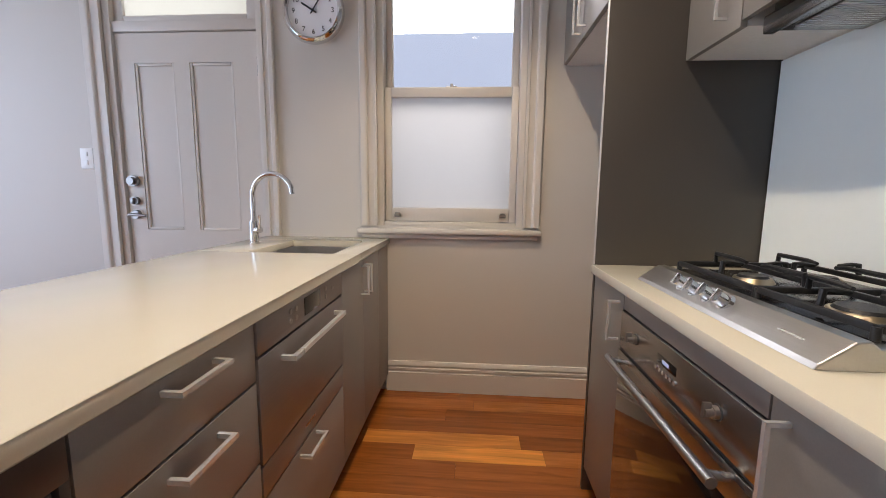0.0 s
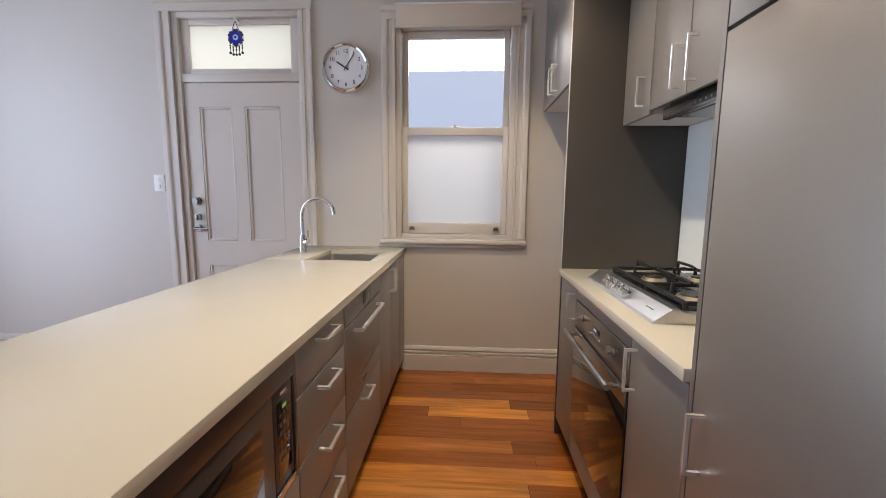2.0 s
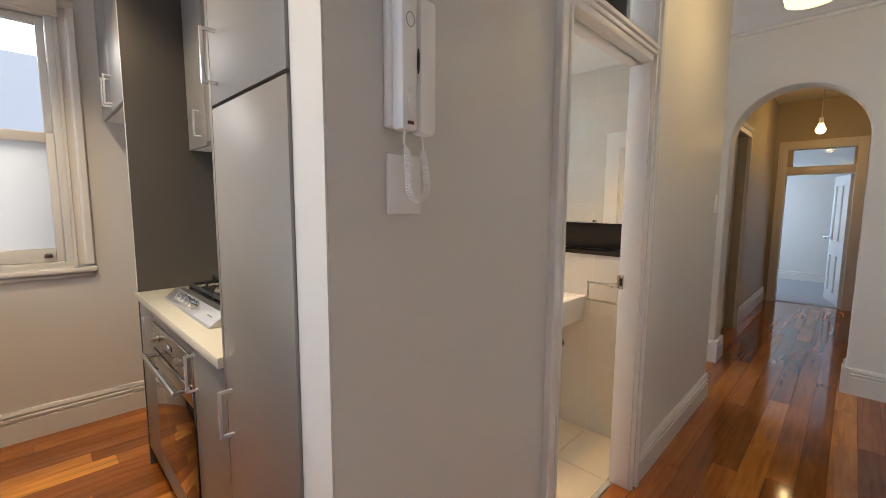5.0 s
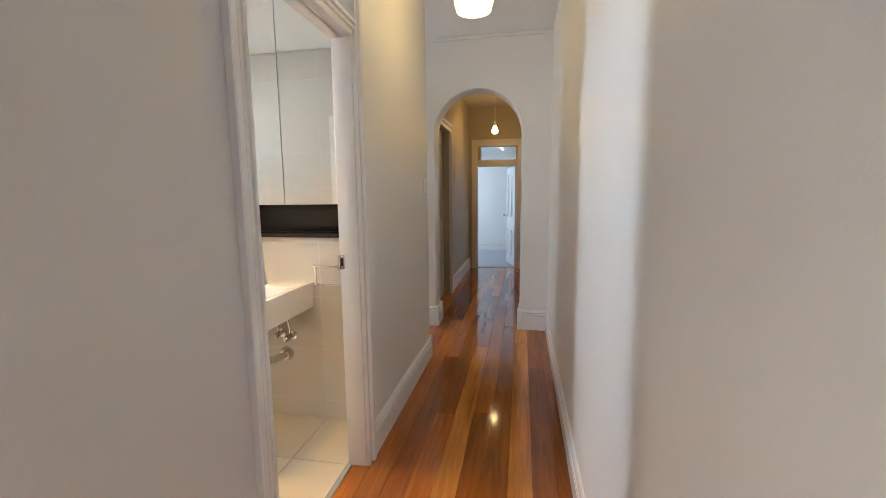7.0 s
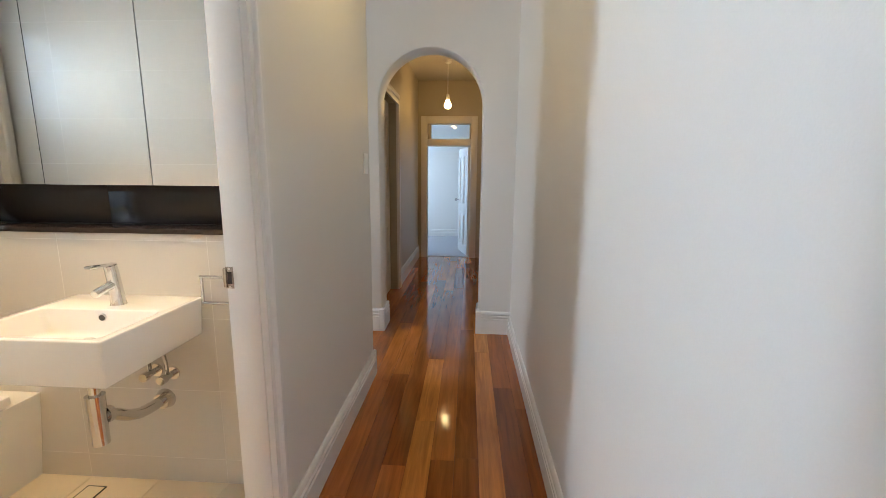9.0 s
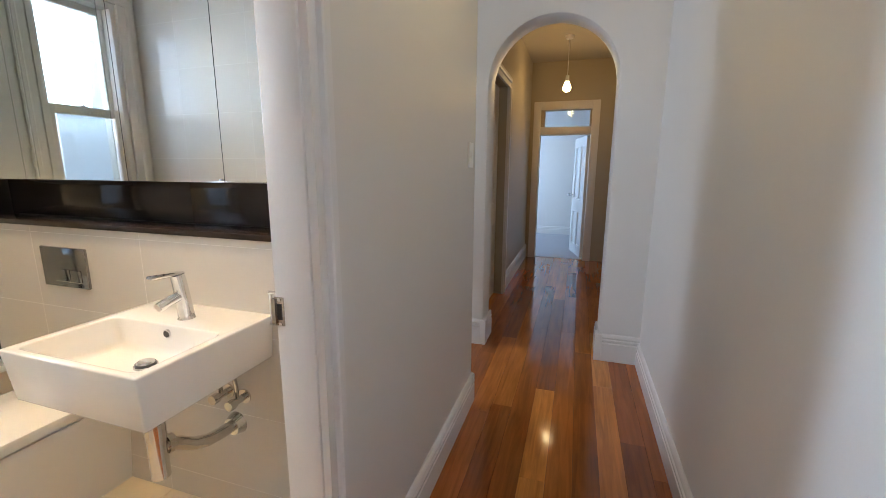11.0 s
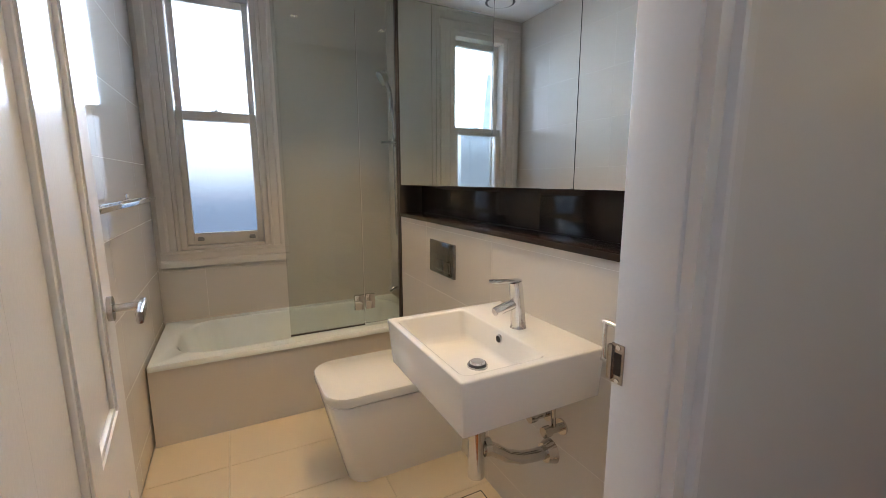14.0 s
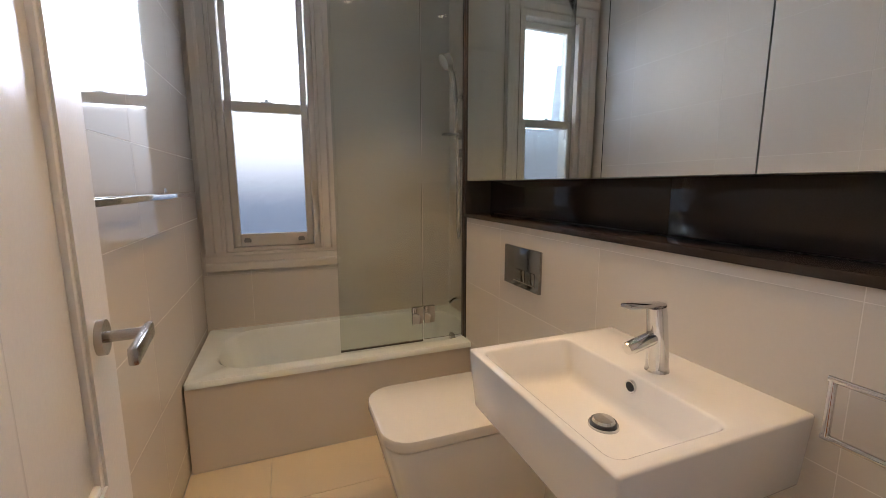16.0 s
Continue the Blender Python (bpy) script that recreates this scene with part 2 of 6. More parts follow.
# the window's blue-green daylight cast is put into the white enamel colour
TUBMAT = mat("daylight_tinted_bath_enamel", (0.77, 0.83, 0.825), 0.1, grain=(60, 0.01), bump=0, coat=0.4, rough_var=0.03)
WALLTILE = mat("glossy_wall_tile", (0.64, 0.60, 0.545), 0.055, grain=(150, 0.02), stain=(2, 0.03), bump=0.0, rand=0.02, rough_var=0.015)
FLOORTILE = mat("cream_floor_tile", (0.74, 0.635, 0.475), 0.3, grain=(200, 0.03), stain=(3, 0.05), bump=0.02, rand=0.03)
PALEGROUT = mat("white_wall_grout", (0.73, 0.70, 0.65), 0.7, bump=0.05)
GROUT = mat("pale_grout", (0.60, 0.57, 0.52), 0.8, bump=0.05)
DARKSTONE = mat("dark_brown_stone", (0.026, 0.018, 0.016), 0.07, grain=(300, 0.2), bump=0.0)
MIRROR = mat("silvered_mirror", (0.93, 0.95, 0.94), 0.01, 1.0, grain=(10, 0.0), stain=(1, 0.0), bump=0, rough_var=0.0)
PLASTIC = mat("white_plastic", (0.87, 0.86, 0.84), 0.33, grain=(100, 0.02), bump=0.01)
DARKPLASTIC = mat("dark_plastic", (0.05, 0.05, 0.05), 0.4)
BLINDCLOTH = mat("cream_blind_cloth", (0.72, 0.63, 0.52), 0.8, grain=(500, 0.1), bump=0.1)
CARPET = mat("blue_grey_carpet", (0.42, 0.42, 0.45), 0.95, grain=(500, 0.25), bump=0.4)
BLUEGLASS = mat("cobalt_glass", (0.01, 0.02, 0.35), 0.08, bump=0)
PALEBLUE = mat("pale_blue_glass", (0.35, 0.55, 0.8), 0.1, bump=0)
BEAD = mat("dark_bead", (0.06, 0.055, 0.06), 0.25, 0.5, bump=0)
WHITEFACE = mat("clock_face_white", (0.86, 0.86, 0.87), 0.3, grain=(20, 0.01), bump=0)
INK = mat("black_ink", (0.015, 0.015, 0.018), 0.5, bump=0)
RED = mat("red_button", (0.12, 0.02, 0.01), 0.4, bump=0)
TIMBER = timber("spotted_gum_boards")
PALETIMBER = timber("pale_spotted_gum_boards", 1.75, 1.2)
SUBFLOOR = mat("dark_subfloor", (0.05, 0.028, 0.015), 0.8)
CLEAR = thin_glass("clear_pane", (0.97, 0.98, 0.99), 0.0)
FROST = thin_glass("frosted_pane", (0.97, 0.96, 0.94), 0.82, (0.71, 0.685, 0.65))
FROSTDIM = thin_glass("fanlight_pane", (0.9, 0.9, 0.87), 0.97, (0.6, 0.595, 0.55))
FROSTLIGHT = thin_glass("lightly_frosted_pane", (0.96, 0.97, 0.98), 0.25, (0.3, 0.34, 0.4))
SCREEN = thin_glass("shower_screen_glass", (0.88, 0.905, 0.885), 0.0)
SKYWHITE = glow("bright_sky", (0.94, 0.97, 1.0), 7.0)
NEIGHBOURGLOW = glow("neighbour_wall_daylight_glow", (0.58, 0.68, 0.88), 0.85)
DAYGLOW = haze("graded_daylight_glow")
BULB = glow("warm_bulb_glass", (1.0, 0.70, 0.32), 20.0)
SHADE = glow("lit_paper_shade", (1.0, 0.82, 0.36), 1.9)
SPOTLENS = glow("downlight_lens", (1.0, 0.88, 0.68), 9.0)
SCREENGREEN = glow("green_display", (0.35, 0.85, 0.15), 0.3)
SCREENBLUE = glow("oven_clock_display", (0.55, 0.65, 1.0), 0.6)


# ---- builders ----
def box(bm, x0, y0, z0, x1, y1, z1, bev=0.0):
    """Adds a box with softened edges to bm."""
    m = Matrix.LocRotScale(((x0 + x1) / 2, (y0 + y1) / 2, (z0 + z1) / 2), None, (abs(x1 - x0), abs(y1 - y0), abs(z1 - z0)))
    vs = bmesh.ops.create_cube(bm, size=1, matrix=m)["verts"]
    if bev:
        bev = min(bev, 0.45 * min(abs(x1 - x0), abs(y1 - y0), abs(z1 - z0)))
        es = list({e for v in vs for e in v.link_edges})
        bmesh.ops.bevel(bm, geom=es, offset=bev, segments=2, profile=0.5, affect="EDGES")
    return bm


def boxes(*rows, bev=0.0):
    bm = bmesh.new()
    for r in rows:
        box(bm, *r, bev=bev)
    return bm


def rod(bm, a, b, r, r2=None, seg=16):
    a, b = Vector(a), Vector(b)
    m = Matrix.Translation((a + b) / 2) @ (b - a).to_track_quat("Z", "Y").to_matrix().to_4x4()
    bmesh.ops.create_cone(bm, cap_ends=True, segments=seg, radius1=r, radius2=r if r2 is None else r2, depth=(b - a).length, matrix=m)
    return bm


def ball(bm, at, r, squash=(1, 1, 1), seg=16):
    bmesh.ops.create_uvsphere(bm, u_segments=seg, v_segments=seg // 2, radius=r,
                              matrix=Matrix.LocRotScale(at, None, squash))
    return bm


def tube(bm, pts, r, seg=12):
    """A swept tube through pts."""
    pts = [Vector(p) for p in pts]
    rings = []
    up = None
    for i, p in enumerate(pts):
        d = (pts[min(i + 1, len(pts) - 1)] - pts[max(i - 1, 0)]).normalized()
        if up is None:
            up = d.orthogonal().normalized()
        up = (up - d * up.dot(d)).normalized()
        s = d.cross(up)
        rr = r[i] if isinstance(r, (list, tuple)) else r
        rings.append([bm.verts.new(p + (up * math.cos(2 * math.pi * k / seg) + s * math.sin(2 * math.pi * k / seg)) * rr) for k in range(seg)])
    for a, b in zip(rings, rings[1:]):
        for k in range(seg):
            bm.faces.new((a[k], a[(k + 1) % seg], b[(k + 1) % seg], b[k]))
    bm.faces.new(rings[0][::-1]), bm.faces.new(rings[-1])
    return bm


def extrude_poly(bm, pts, vec):
    """A prism: the polygon pts carried along vec."""
    a = [bm.verts.new(p) for p in pts]
    b = [bm.verts.new(Vector(p) + Vector(vec)) for p in pts]
    bm.faces.new(a[::-1]), bm.faces.new(b)
    for i in range(len(a)):
        j = (i + 1) % len(a)
        bm.faces.new((a[i], a[j], b[j], b[i]))
    bmesh.ops.recalc_face_normals(bm, faces=bm.faces)
    return bm


def mesh_of(name, bm, material, smooth=False):
    bmesh.ops.recalc_face_normals(bm, faces=bm.faces)
    me = bpy.data.meshes.new(name)
    bm.to_mesh(me)
    bm.free()
    me.materials.append(material)
    if smooth:
        me.shade_smooth()
        me.set_sharp_from_angle(angle=radians(38))
    return me


def thing(name, at, label, category, group="", kind=""):
    ob = new(name)
    ob.empty_display_size = 0.1
    ob.location = at
    return tagged(ob, label, category, group, kind)


def part(name, bm, material, parent, label="", smooth=True):
    """bm, given in world places, as one mesh under a thing or a part."""
    ob = new(name, mesh_of(name, bm, material, smooth))
    ob.parent = parent
    if parent.type == "EMPTY":
        ob.matrix_parent_inverse = Matrix.Translation(-parent.location)
    return tagged(ob, label)


def solid(name, bm, material, label="", category="", kind="", smooth=True, group=""):
    return tagged(new(name, mesh_of(name, bm, material, smooth)), label, category, group, kind)


def wall_y(bm, x0, x1, y0, y1, z0, z1, holes=()):
    """A wall along x with rectangular openings (x0, x1, z0, z1), cut right through."""
    xs = sorted({x0, x1, *[h[0] for h in holes], *[h[1] for h in holes]})
    zs = sorted({z0, z1, *[h[2] for h in holes], *[h[3] for h in holes]})
    for a, b in zip(xs, xs[1:]):
        for c, d in zip(zs, zs[1:]):
            if not any(h[0] - 1e-6 <= a and b <= h[1] + 1e-6 and h[2] - 1e-6 <= c and d <= h[3] + 1e-6 for h in holes):
                box(bm, a, y0, c, b, y1, d)
    bmesh.ops.remove_doubles(bm, verts=bm.verts, dist=1e-5)
    seen, dead = {}, []
    for f in bm.faces:
        k = tuple(round(v, 4) for v in f.calc_center_median())
        dead += [f, seen[k]] if k in seen else []
        seen[k] = f
    bmesh.ops.delete(bm, geom=list(set(dead)), context="FACES_ONLY")
    return bm


def turned(bm):
    """Swaps x and y, so that a wall along x runs along y."""
    for v in bm.verts:
        v.co.x, v.co.y = v.co.y, v.co.x
    return bm


def structure(name, bm, material, label, category="wall", smooth=False):
    return solid(name, bm, material, label, category, "structure", smooth)


def skirting(name, a, b, out, h, material, label):
    """Skirting board from a to b, with two grooves under a rounded top; out points into the room."""
    a, b, o = Vector((*a, 0)), Vector((*b, 0)), Vector((*out, 0))
    prof = [(0, 0), (0.018, 0), (0.018, h - 0.066), (0.010, h - 0.062), (0.010, h - 0.055), (0.018, h - 0.05), (0.018, h - 0.040),
            (0.009, h - 0.036), (0.009, h - 0.029), (0.016, h - 0.024), (0.013, h - 0.008), (0.006, h), (0, h)]
    bm = bmesh.new()
    extrude_poly(bm, [a + o * p + Vector((0, 0, q)) for p, q in prof], b - a)
    return solid(name, bm, material, label, "skirting", "structure")


# ---- the large structure ----
NY, HY, SY = 2.39, -0.175, -1.13       # window wall, bathroom-side hall wall, opposite hall wall
KX, BX, CEILZ = 1.015, 1.06, 2.68      # kitchen back wall, bathroom side wall, ceiling
AX = 4.15                              # arch wall
structure("floor", boxes((-4.2, SY - 0.2, -0.12, 7.5, NY + 0.2, -0.022)), SUBFLOOR, "dark boarding under the timber floor", "floor")
structure("wall_north", wall_y(bmesh.new(), -4.2, 2.75, NY, NY + 0.24, -0.02, 2.9,
          [(-0.535, 0.265, 0.97, 2.40), (-2.085, -1.175, -0.02, 2.50), (1.185, 1.687, 0.845, 2.36)]), PAINT, "warm white painted plaster wall with sash window and door")
structure("wall_south", wall_y(bmesh.new(), -4.2, 7.6, SY - 0.16, SY, -0.02, 2.9), HALLPAINT, "plain white painted plaster corridor wall")
structure("wall_west", turned(wall_y(bmesh.new(), SY, NY, -4.16, -4.0, -0.02, 2.9, [(-0.22, 1.72, 0.3, 2.45)])), HALLPAINT, "white painted living room wall")
structure("wall_hall", wall_y(bmesh.new(), 0.456, 3.37, HY, -0.085, -0.02, 2.9, [(1.265, 2.01, -0.02, 2.34)]), SHADEPAINT, "pale painted plaster wall with a bathroom doorway")
structure("wall_partition", turned(wall_y(bmesh.new(), -0.085, NY, KX, 1.052, -0.02, 2.9)), PAINT, "painted partition behind the kitchen cabinets")
structure("wall_bath_east", turned(wall_y(bmesh.new(), -0.085, NY, 2.515, 2.75, -0.02, 2.9)), PAINT, "bathroom side wall")
structure("wall_lobby_west", turned(wall_y(bmesh.new(), -0.085, 1.7, 3.22, 3.37, -0.02, 2.9)), HALLPAINT, "white lobby wall")
structure("wall_lobby_north", wall_y(bmesh.new(), 3.22, 4.4, 1.7, 1.85, -0.02, 2.9, [(3.45, 4.1, 0.9, 2.2)]), HALLPAINT, "white lobby end wall with window")
structure("ceiling", boxes((-4.2, SY - 0.1, CEILZ, AX, -0.1, CEILZ + 0.1), (-4.2, -0.1, CEILZ, KX, NY + 0.1, CEILZ + 0.1), (3.3, -0.1, CEILZ, AX, 1.8, CEILZ + 0.1)), CEIL, "flat white ceiling", "ceiling")
structure("ceiling_bath", boxes((1.05, -0.09, 2.50, 2.60, NY + 0.02, 2.6)), CEIL, "white bathroom ceiling", "ceiling")
structure("ceiling_hall", boxes((AX + 0.2, SY - 0.1, 2.72, 7.55, 0.2, 2.82), (7.5, -2.4, 2.72, 10.1, 1.7, 2.82)), DIMHALLCEIL, "hallway ceiling, coloured darker for the shade there", "ceiling")
structure("bulkhead", boxes((0.47, -0.06, 2.535, KX, NY, CEILZ)), PAINT, "painted bulkhead over the kitchen cabinets", "bulkhead")


def arch_wall():
    """A cross wall with a round-headed opening whose arrises are softened."""
    bm = bmesh.new()
    y0, y1, c, r, spring = -0.872, -0.072, -0.472, 0.40, 1.825
    outline = [(y0, -0.02)] + [(c - r * math.cos(math.pi * k / 28), spring + r * math.sin(math.pi * k / 28)) for k in range(29)] + [(y1, -0.02)]
    outer = [(SY, -0.02), (SY, 2.9), (1.75, 2.9), (1.75, -0.02)]
    soft = 0.028
    for x, sgn in ((AX, 1), (AX + 0.22, -1)):
        ring, face = [], []
        n = len(outline)
        for i, (y, z) in enumerate(outline):
            dy, dz = (y - c, max(0, z - spring))
            q = math.hypot(dy, dz)
            face.append(bm.verts.new((x, y + soft * dy / q, z + soft * dz / q)))
            ring.append(bm.verts.new((x + sgn * soft * 0.3, y + soft * 0.28 * dy / q, z + soft * 0.28 * dz / q)))
        inner = [bm.verts.new((x + sgn * soft, y, z)) for y, z in outline]
        for i in range(n - 1):
            bm.faces.new((face[i], face[i + 1], ring[i + 1], ring[i]))
            bm.faces.new((ring[i], ring[i + 1], inner[i + 1], inner[i]))
        if sgn == 1:
            first = inner
        else:
            for i in range(n - 1):
                bm.faces.new((first[i], first[i + 1], inner[i + 1], inner[i]))
        o = [bm.verts.new((x, y, z)) for y, z in outer]
        top = n // 2
        for i in range(top):
            bm.faces.new((o[0] if i < 1 else o[1], face[i], face[i + 1]))
        bm.faces.new((o[0], o[1], face[1]))
        for i in range(top, n - 1):
            bm.faces.new((o[2] if i < n - 2 else o[3], face[i], face[i + 1]))
        bm.faces.new((o[2], o[3], face[n - 2]))
        bm.faces.new((o[1], o[2], face[top]))
    return structure("wall_arch", bm, HALLPAINT, "white plaster wall with a round-headed archway", "wall", True)


arch_wall()
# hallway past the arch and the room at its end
structure("wall_hall_north", wall_y(bmesh.new(), AX + 0.22, 7.5, 0.02, 0.17, -0.02, 2.9, [(4.55, 5.45, -0.02, 2.05)]), DIMHALLPAINT, "hallway wall with a doorway, its dimness put into the colour")
structure("wall_hall_end", turned(wall_y(bmesh.new(), -2.4, 1.7, 7.45, 7.57, -0.02, 2.9, [(-0.80, -0.127, -0.02, 1.755), (-0.775, -0.18, 1.86, 2.085)])), DIMHALLPAINT, "end wall coloured for the dim light, with a panelled doorway and fanlight")
structure("floor_far_room", boxes((7.5, -2.4, -0.12, 10.1, 1.7, 0.006)), CARPET, "blue-grey carpet", "carpet")
structure("wall_far_east", turned(wall_y(bmesh.new(), -2.4, 1.7, 9.86, 10.0, -0.02, 2.9)), HALLPAINT, "pale wall of the end room")
structure("wall_far_south", wall_y(bmesh.new(), 7.57, 9.86, -2.4, -2.28, -0.02, 2.9), HALLPAINT, "pale wall of the end room")
structure("wall_far_north", wall_y(bmesh.new(), 7.57, 9.86, 1.4, 1.55, -0.02, 2.9, [(8.2, 9.4, 0.8, 2.2)]), HALLPAINT, "pale wall of the end room with a window")

skirting("baseboard", (-0.49, NY), (KX, NY), (0, -1), 0.18, TRIM, "painted grooved skirting board below the sash window")
skirting("baseboard", (-4.0, NY), (-2.182, NY), (0, -1), 0.18, TRIM, "painted grooved skirting board beside the back door")
skirting("baseboard", (2.06, HY), (3.388, HY), (0, -1), 0.165, WHITETRIM, "white skirting board along the corridor")
skirting("baseboard", (3.37, HY - 0.018), (3.37, 1.7), (1, 0), 0.165, WHITETRIM, "white skirting board in the lobby")
skirting("baseboard", (-4.0, SY), (AX, SY), (0, 1), 0.15, WHITETRIM, "white skirting board along the corridor")
skirting("baseboard", (AX, SY), (AX, -0.896), (-1, 0), 0.19, WHITETRIM, "tall white skirting block at the arch foot")
skirting("baseboard", (AX + 0.062, -0.872), (AX + 0.238, -0.872), (0, 1), 0.19, WHITETRIM, "tall white skirting block in the arch reveal")
skirting("baseboard", (AX, -0.048), (AX, 1.7), (-1, 0), 0.19, WHITETRIM, "tall white skirting block at the arch foot")
skirting("baseboard", (AX + 0.062, -0.072), (AX + 0.238, -0.072), (0, -1), 0.19, WHITETRIM, "tall white skirting block in the arch reveal")
skirting("baseboard", (AX + 0.22, SY), (7.45, SY), (0, 1), 0.19, WHITETRIM, "white skirting board along the hallway")
skirting("baseboard", (5.55, 0.02), (7.45, 0.02), (0, -1), 0.19, WHITETRIM, "white skirting board along the hallway")
skirting("baseboard", (9.86, -2.28), (9.86, 1.4), (-1, 0), 0.16, WHITETRIM, "white skirting board in the end room")
structure("arch_foot", boxes((AX - 0.020, -0.094, 0, AX + 0.062, -0.048, 0.188), (AX - 0.020, -0.896, 0, AX + 0.062, -0.850, 0.188), bev=0.004), WHITETRIM, "skirting corners at the arch feet", "skirting")
structure("cornice", boxes((AX - 0.03, SY, CEILZ - 0.028, AX, 1.7, CEILZ - 0.001), bev=0.008), CEIL, "thin ceiling bead over the arch", "cornice")

# outside the windows: a pale neighbouring wall, glowing for daylight, bright sky over it
solid("backdrop", boxes((-5, 6.0, -1, 6, 6.02, 8)), SKYWHITE, "bright overcast sky", "sky", "structure")
solid("backdrop_wall", boxes((-3.0, 3.60, -0.5, 0.92, 3.7, 2.42)), NEIGHBOURGLOW, "pale blue-grey neighbouring wall beyond the window, its daylight given as glow", "wall", "structure")
# unseen panel; its upward brightening glow paints daylight into the frosted pane
solid("backdrop_glow_panel", boxes((0.92, 3.60, -0.5, 4.5, 3.7, 1.75)), DAYGLOW, "glowing panel with graded daylight painted on, beyond the window", "fence", "structure")
structure("ground", boxes((-400, NY + 0.24, -0.3, 400, 400, -0.25)), mat("outside_paving", (0.3, 0.3, 0.3), 0.9), "grey paving outside", "ground")


def architrave_y(parent, x0, x1, z0, z1, y, w, out, material, sides="lrt", deep=0.02, wr=None, wt=None):
    """Moulded casing round an opening in a wall along x; out is the side it stands on (-1 or 1)."""
    wr, wt = wr or w, wt or w

    def prof(q):
        return [(0, 0), (0, deep), (0.15 * q, deep), (0.19 * q, deep * 0.62), (0.52 * q, deep * 0.62), (0.58 * q, deep * 1.2), (0.66 * q, deep * 1.35), (0.94 * q, deep * 1.35), (q, deep * 1.15), (q, 0)]
    if "l" in sides:
        part("casing", extrude_poly(bmesh.new(), [(x0 - u, y + out * d, z0) for u, d in prof(w)], (0, 0, z1 - z0)), material, parent, "", False)
    if "r" in sides:
        part("casing", extrude_poly(bmesh.new(), [(x1 + u, y + out * d, z0) for u, d in prof(wr)], (0, 0, z1 - z0)), material, parent, "", False)
    if "t" in sides:
        part("head_casing", extrude_poly(bmesh.new(), [(x0 - w - 0.001, y + out * d, z1 + u) for u, d in prof(wt)], (x1 - x0 + w + wr + 0.002, 0, 0)), material, parent, "", False)
    if "b" in sides:
        part("bottom_casing", extrude_poly(bmesh.new(), [(x0 - w - 0.001, y + out * d, z0 - u) for u, d in prof(w)], (x1 - x0 + w + wr + 0.002, 0, 0)), material, parent, "", False)


def sash_window(name, x0, x1, z0, z1, meet, label, w, bottom, upper_glass, lower_glass, top_fix=0.04, casings="lrt"):
    """A double-hung timber sash window in the wall along x: lining, two sashes, panes, catch and lifts."""
    t = thing(name, ((x0 + x1) / 2, NY, z0), label, "window", kind="structure")
    architrave_y(t, x0, x1, z0, z1, NY, w, -1, TRIM, casings)
    part("window_frame", boxes((x0, NY + 0.002, z0, x0 + 0.035, NY + 0.16, z1), (x1 - 0.035, NY + 0.002, z0, x1, NY + 0.16, z1),
                               (x0 + 0.035, NY + 0.002, z1 - top_fix, x1 - 0.035, NY + 0.16, z1), (x0 + 0.035, NY + 0.002, z0, x1 - 0.035, NY + 0.16, z0 + 0.022), bev=0.003), TRIM, t)
    a, b = x0 + 0.037, x1 - 0.037
    st = 0.036
    for nm, y, lo, hi, br, tr in (("lower_sash", NY + 0.03, z0 + 0.024, meet + 0.02, bottom, 0.053), ("upper_sash", NY + 0.078, meet - 0.02, z1 - top_fix - 0.002, 0.049, 0.045)):
        s = part(nm, boxes((a, y, lo, a + st, y + 0.04, hi), (b - st, y, lo, b, y + 0.04, hi), (a + st, y, lo, b - st, y + 0.04, lo + br), (a + st, y, hi - tr, b - st, y + 0.04, hi), bev=0.004), TRIM, t)
        p = part("pane", boxes((a + st - 0.004, y + 0.018, lo + br - 0.004, b - st + 0.004, y + 0.023, hi - tr + 0.004)), lower_glass if nm == "lower_sash" else upper_glass, s, "frosted glass pane" if nm == "lower_sash" else "glass pane", False)
        p.visible_shadow = False
        if nm == "upper_sash":
            for sx in (a, b - st):
                bm = bmesh.new()
                extrude_poly(bm, [(sx, y - 0.002, lo), (sx, y - 0.002, lo - 0.06), (sx, y + 0.02, lo - 0.085), (sx, y + 0.04, lo - 0.06), (sx, y + 0.04, lo)], (st, 0, 0))
                part("sash_horn", bm, TRIM, s)
    for lx in (a + 0.07, b - 0.07):
        bm = boxes((lx - 0.018, NY + 0.012, z0 + 0.048, lx + 0.018, NY + 0.031, z0 + 0.066), (lx - 0.014, NY + 0.004, z0 + 0.058, lx + 0.014, NY + 0.016, z0 + 0.074), bev=0.003)
        part("sash_lift", bm, DOORMETAL, t, "small metal sash lift")
    bm = boxes(((a + b) / 2 - 0.03, NY + 0.04, meet + 0.02, (a + b) / 2 + 0.03, NY + 0.062, meet + 0.028), bev=0.002)
    rod(bm, ((a + b) / 2, NY + 0.05, meet + 0.026), ((a + b) / 2, NY + 0.05, meet + 0.04), 0.008)
    part("sash_catch", bm, SATIN, t, "metal sash catch")
    return t


KW = sash_window("window_1", -0.535, 0.265, 0.97, 2.40, 1.70, "painted timber sash window with frosted lower pane", 0.09, 0.075, CLEAR, FROST)
part("window_sill", boxes((-0.648, NY - 0.045, 0.925, 0.364, NY + 0.02, 0.957), bev=0.012), TRIM, KW, "rounded painted sill board")
part("apron_mould", boxes((-0.625, NY - 0.022, 0.90, 0.35, NY, 0.925), bev=0.006), TRIM, KW)
BW = sash_window("window_2", 1.185, 1.687, 0.845, 2.36, 1.644, "painted timber sash window with frosted panes over the bath", 0.105, 0.07, FROSTLIGHT, FROSTLIGHT, 0.04, "lrtb")


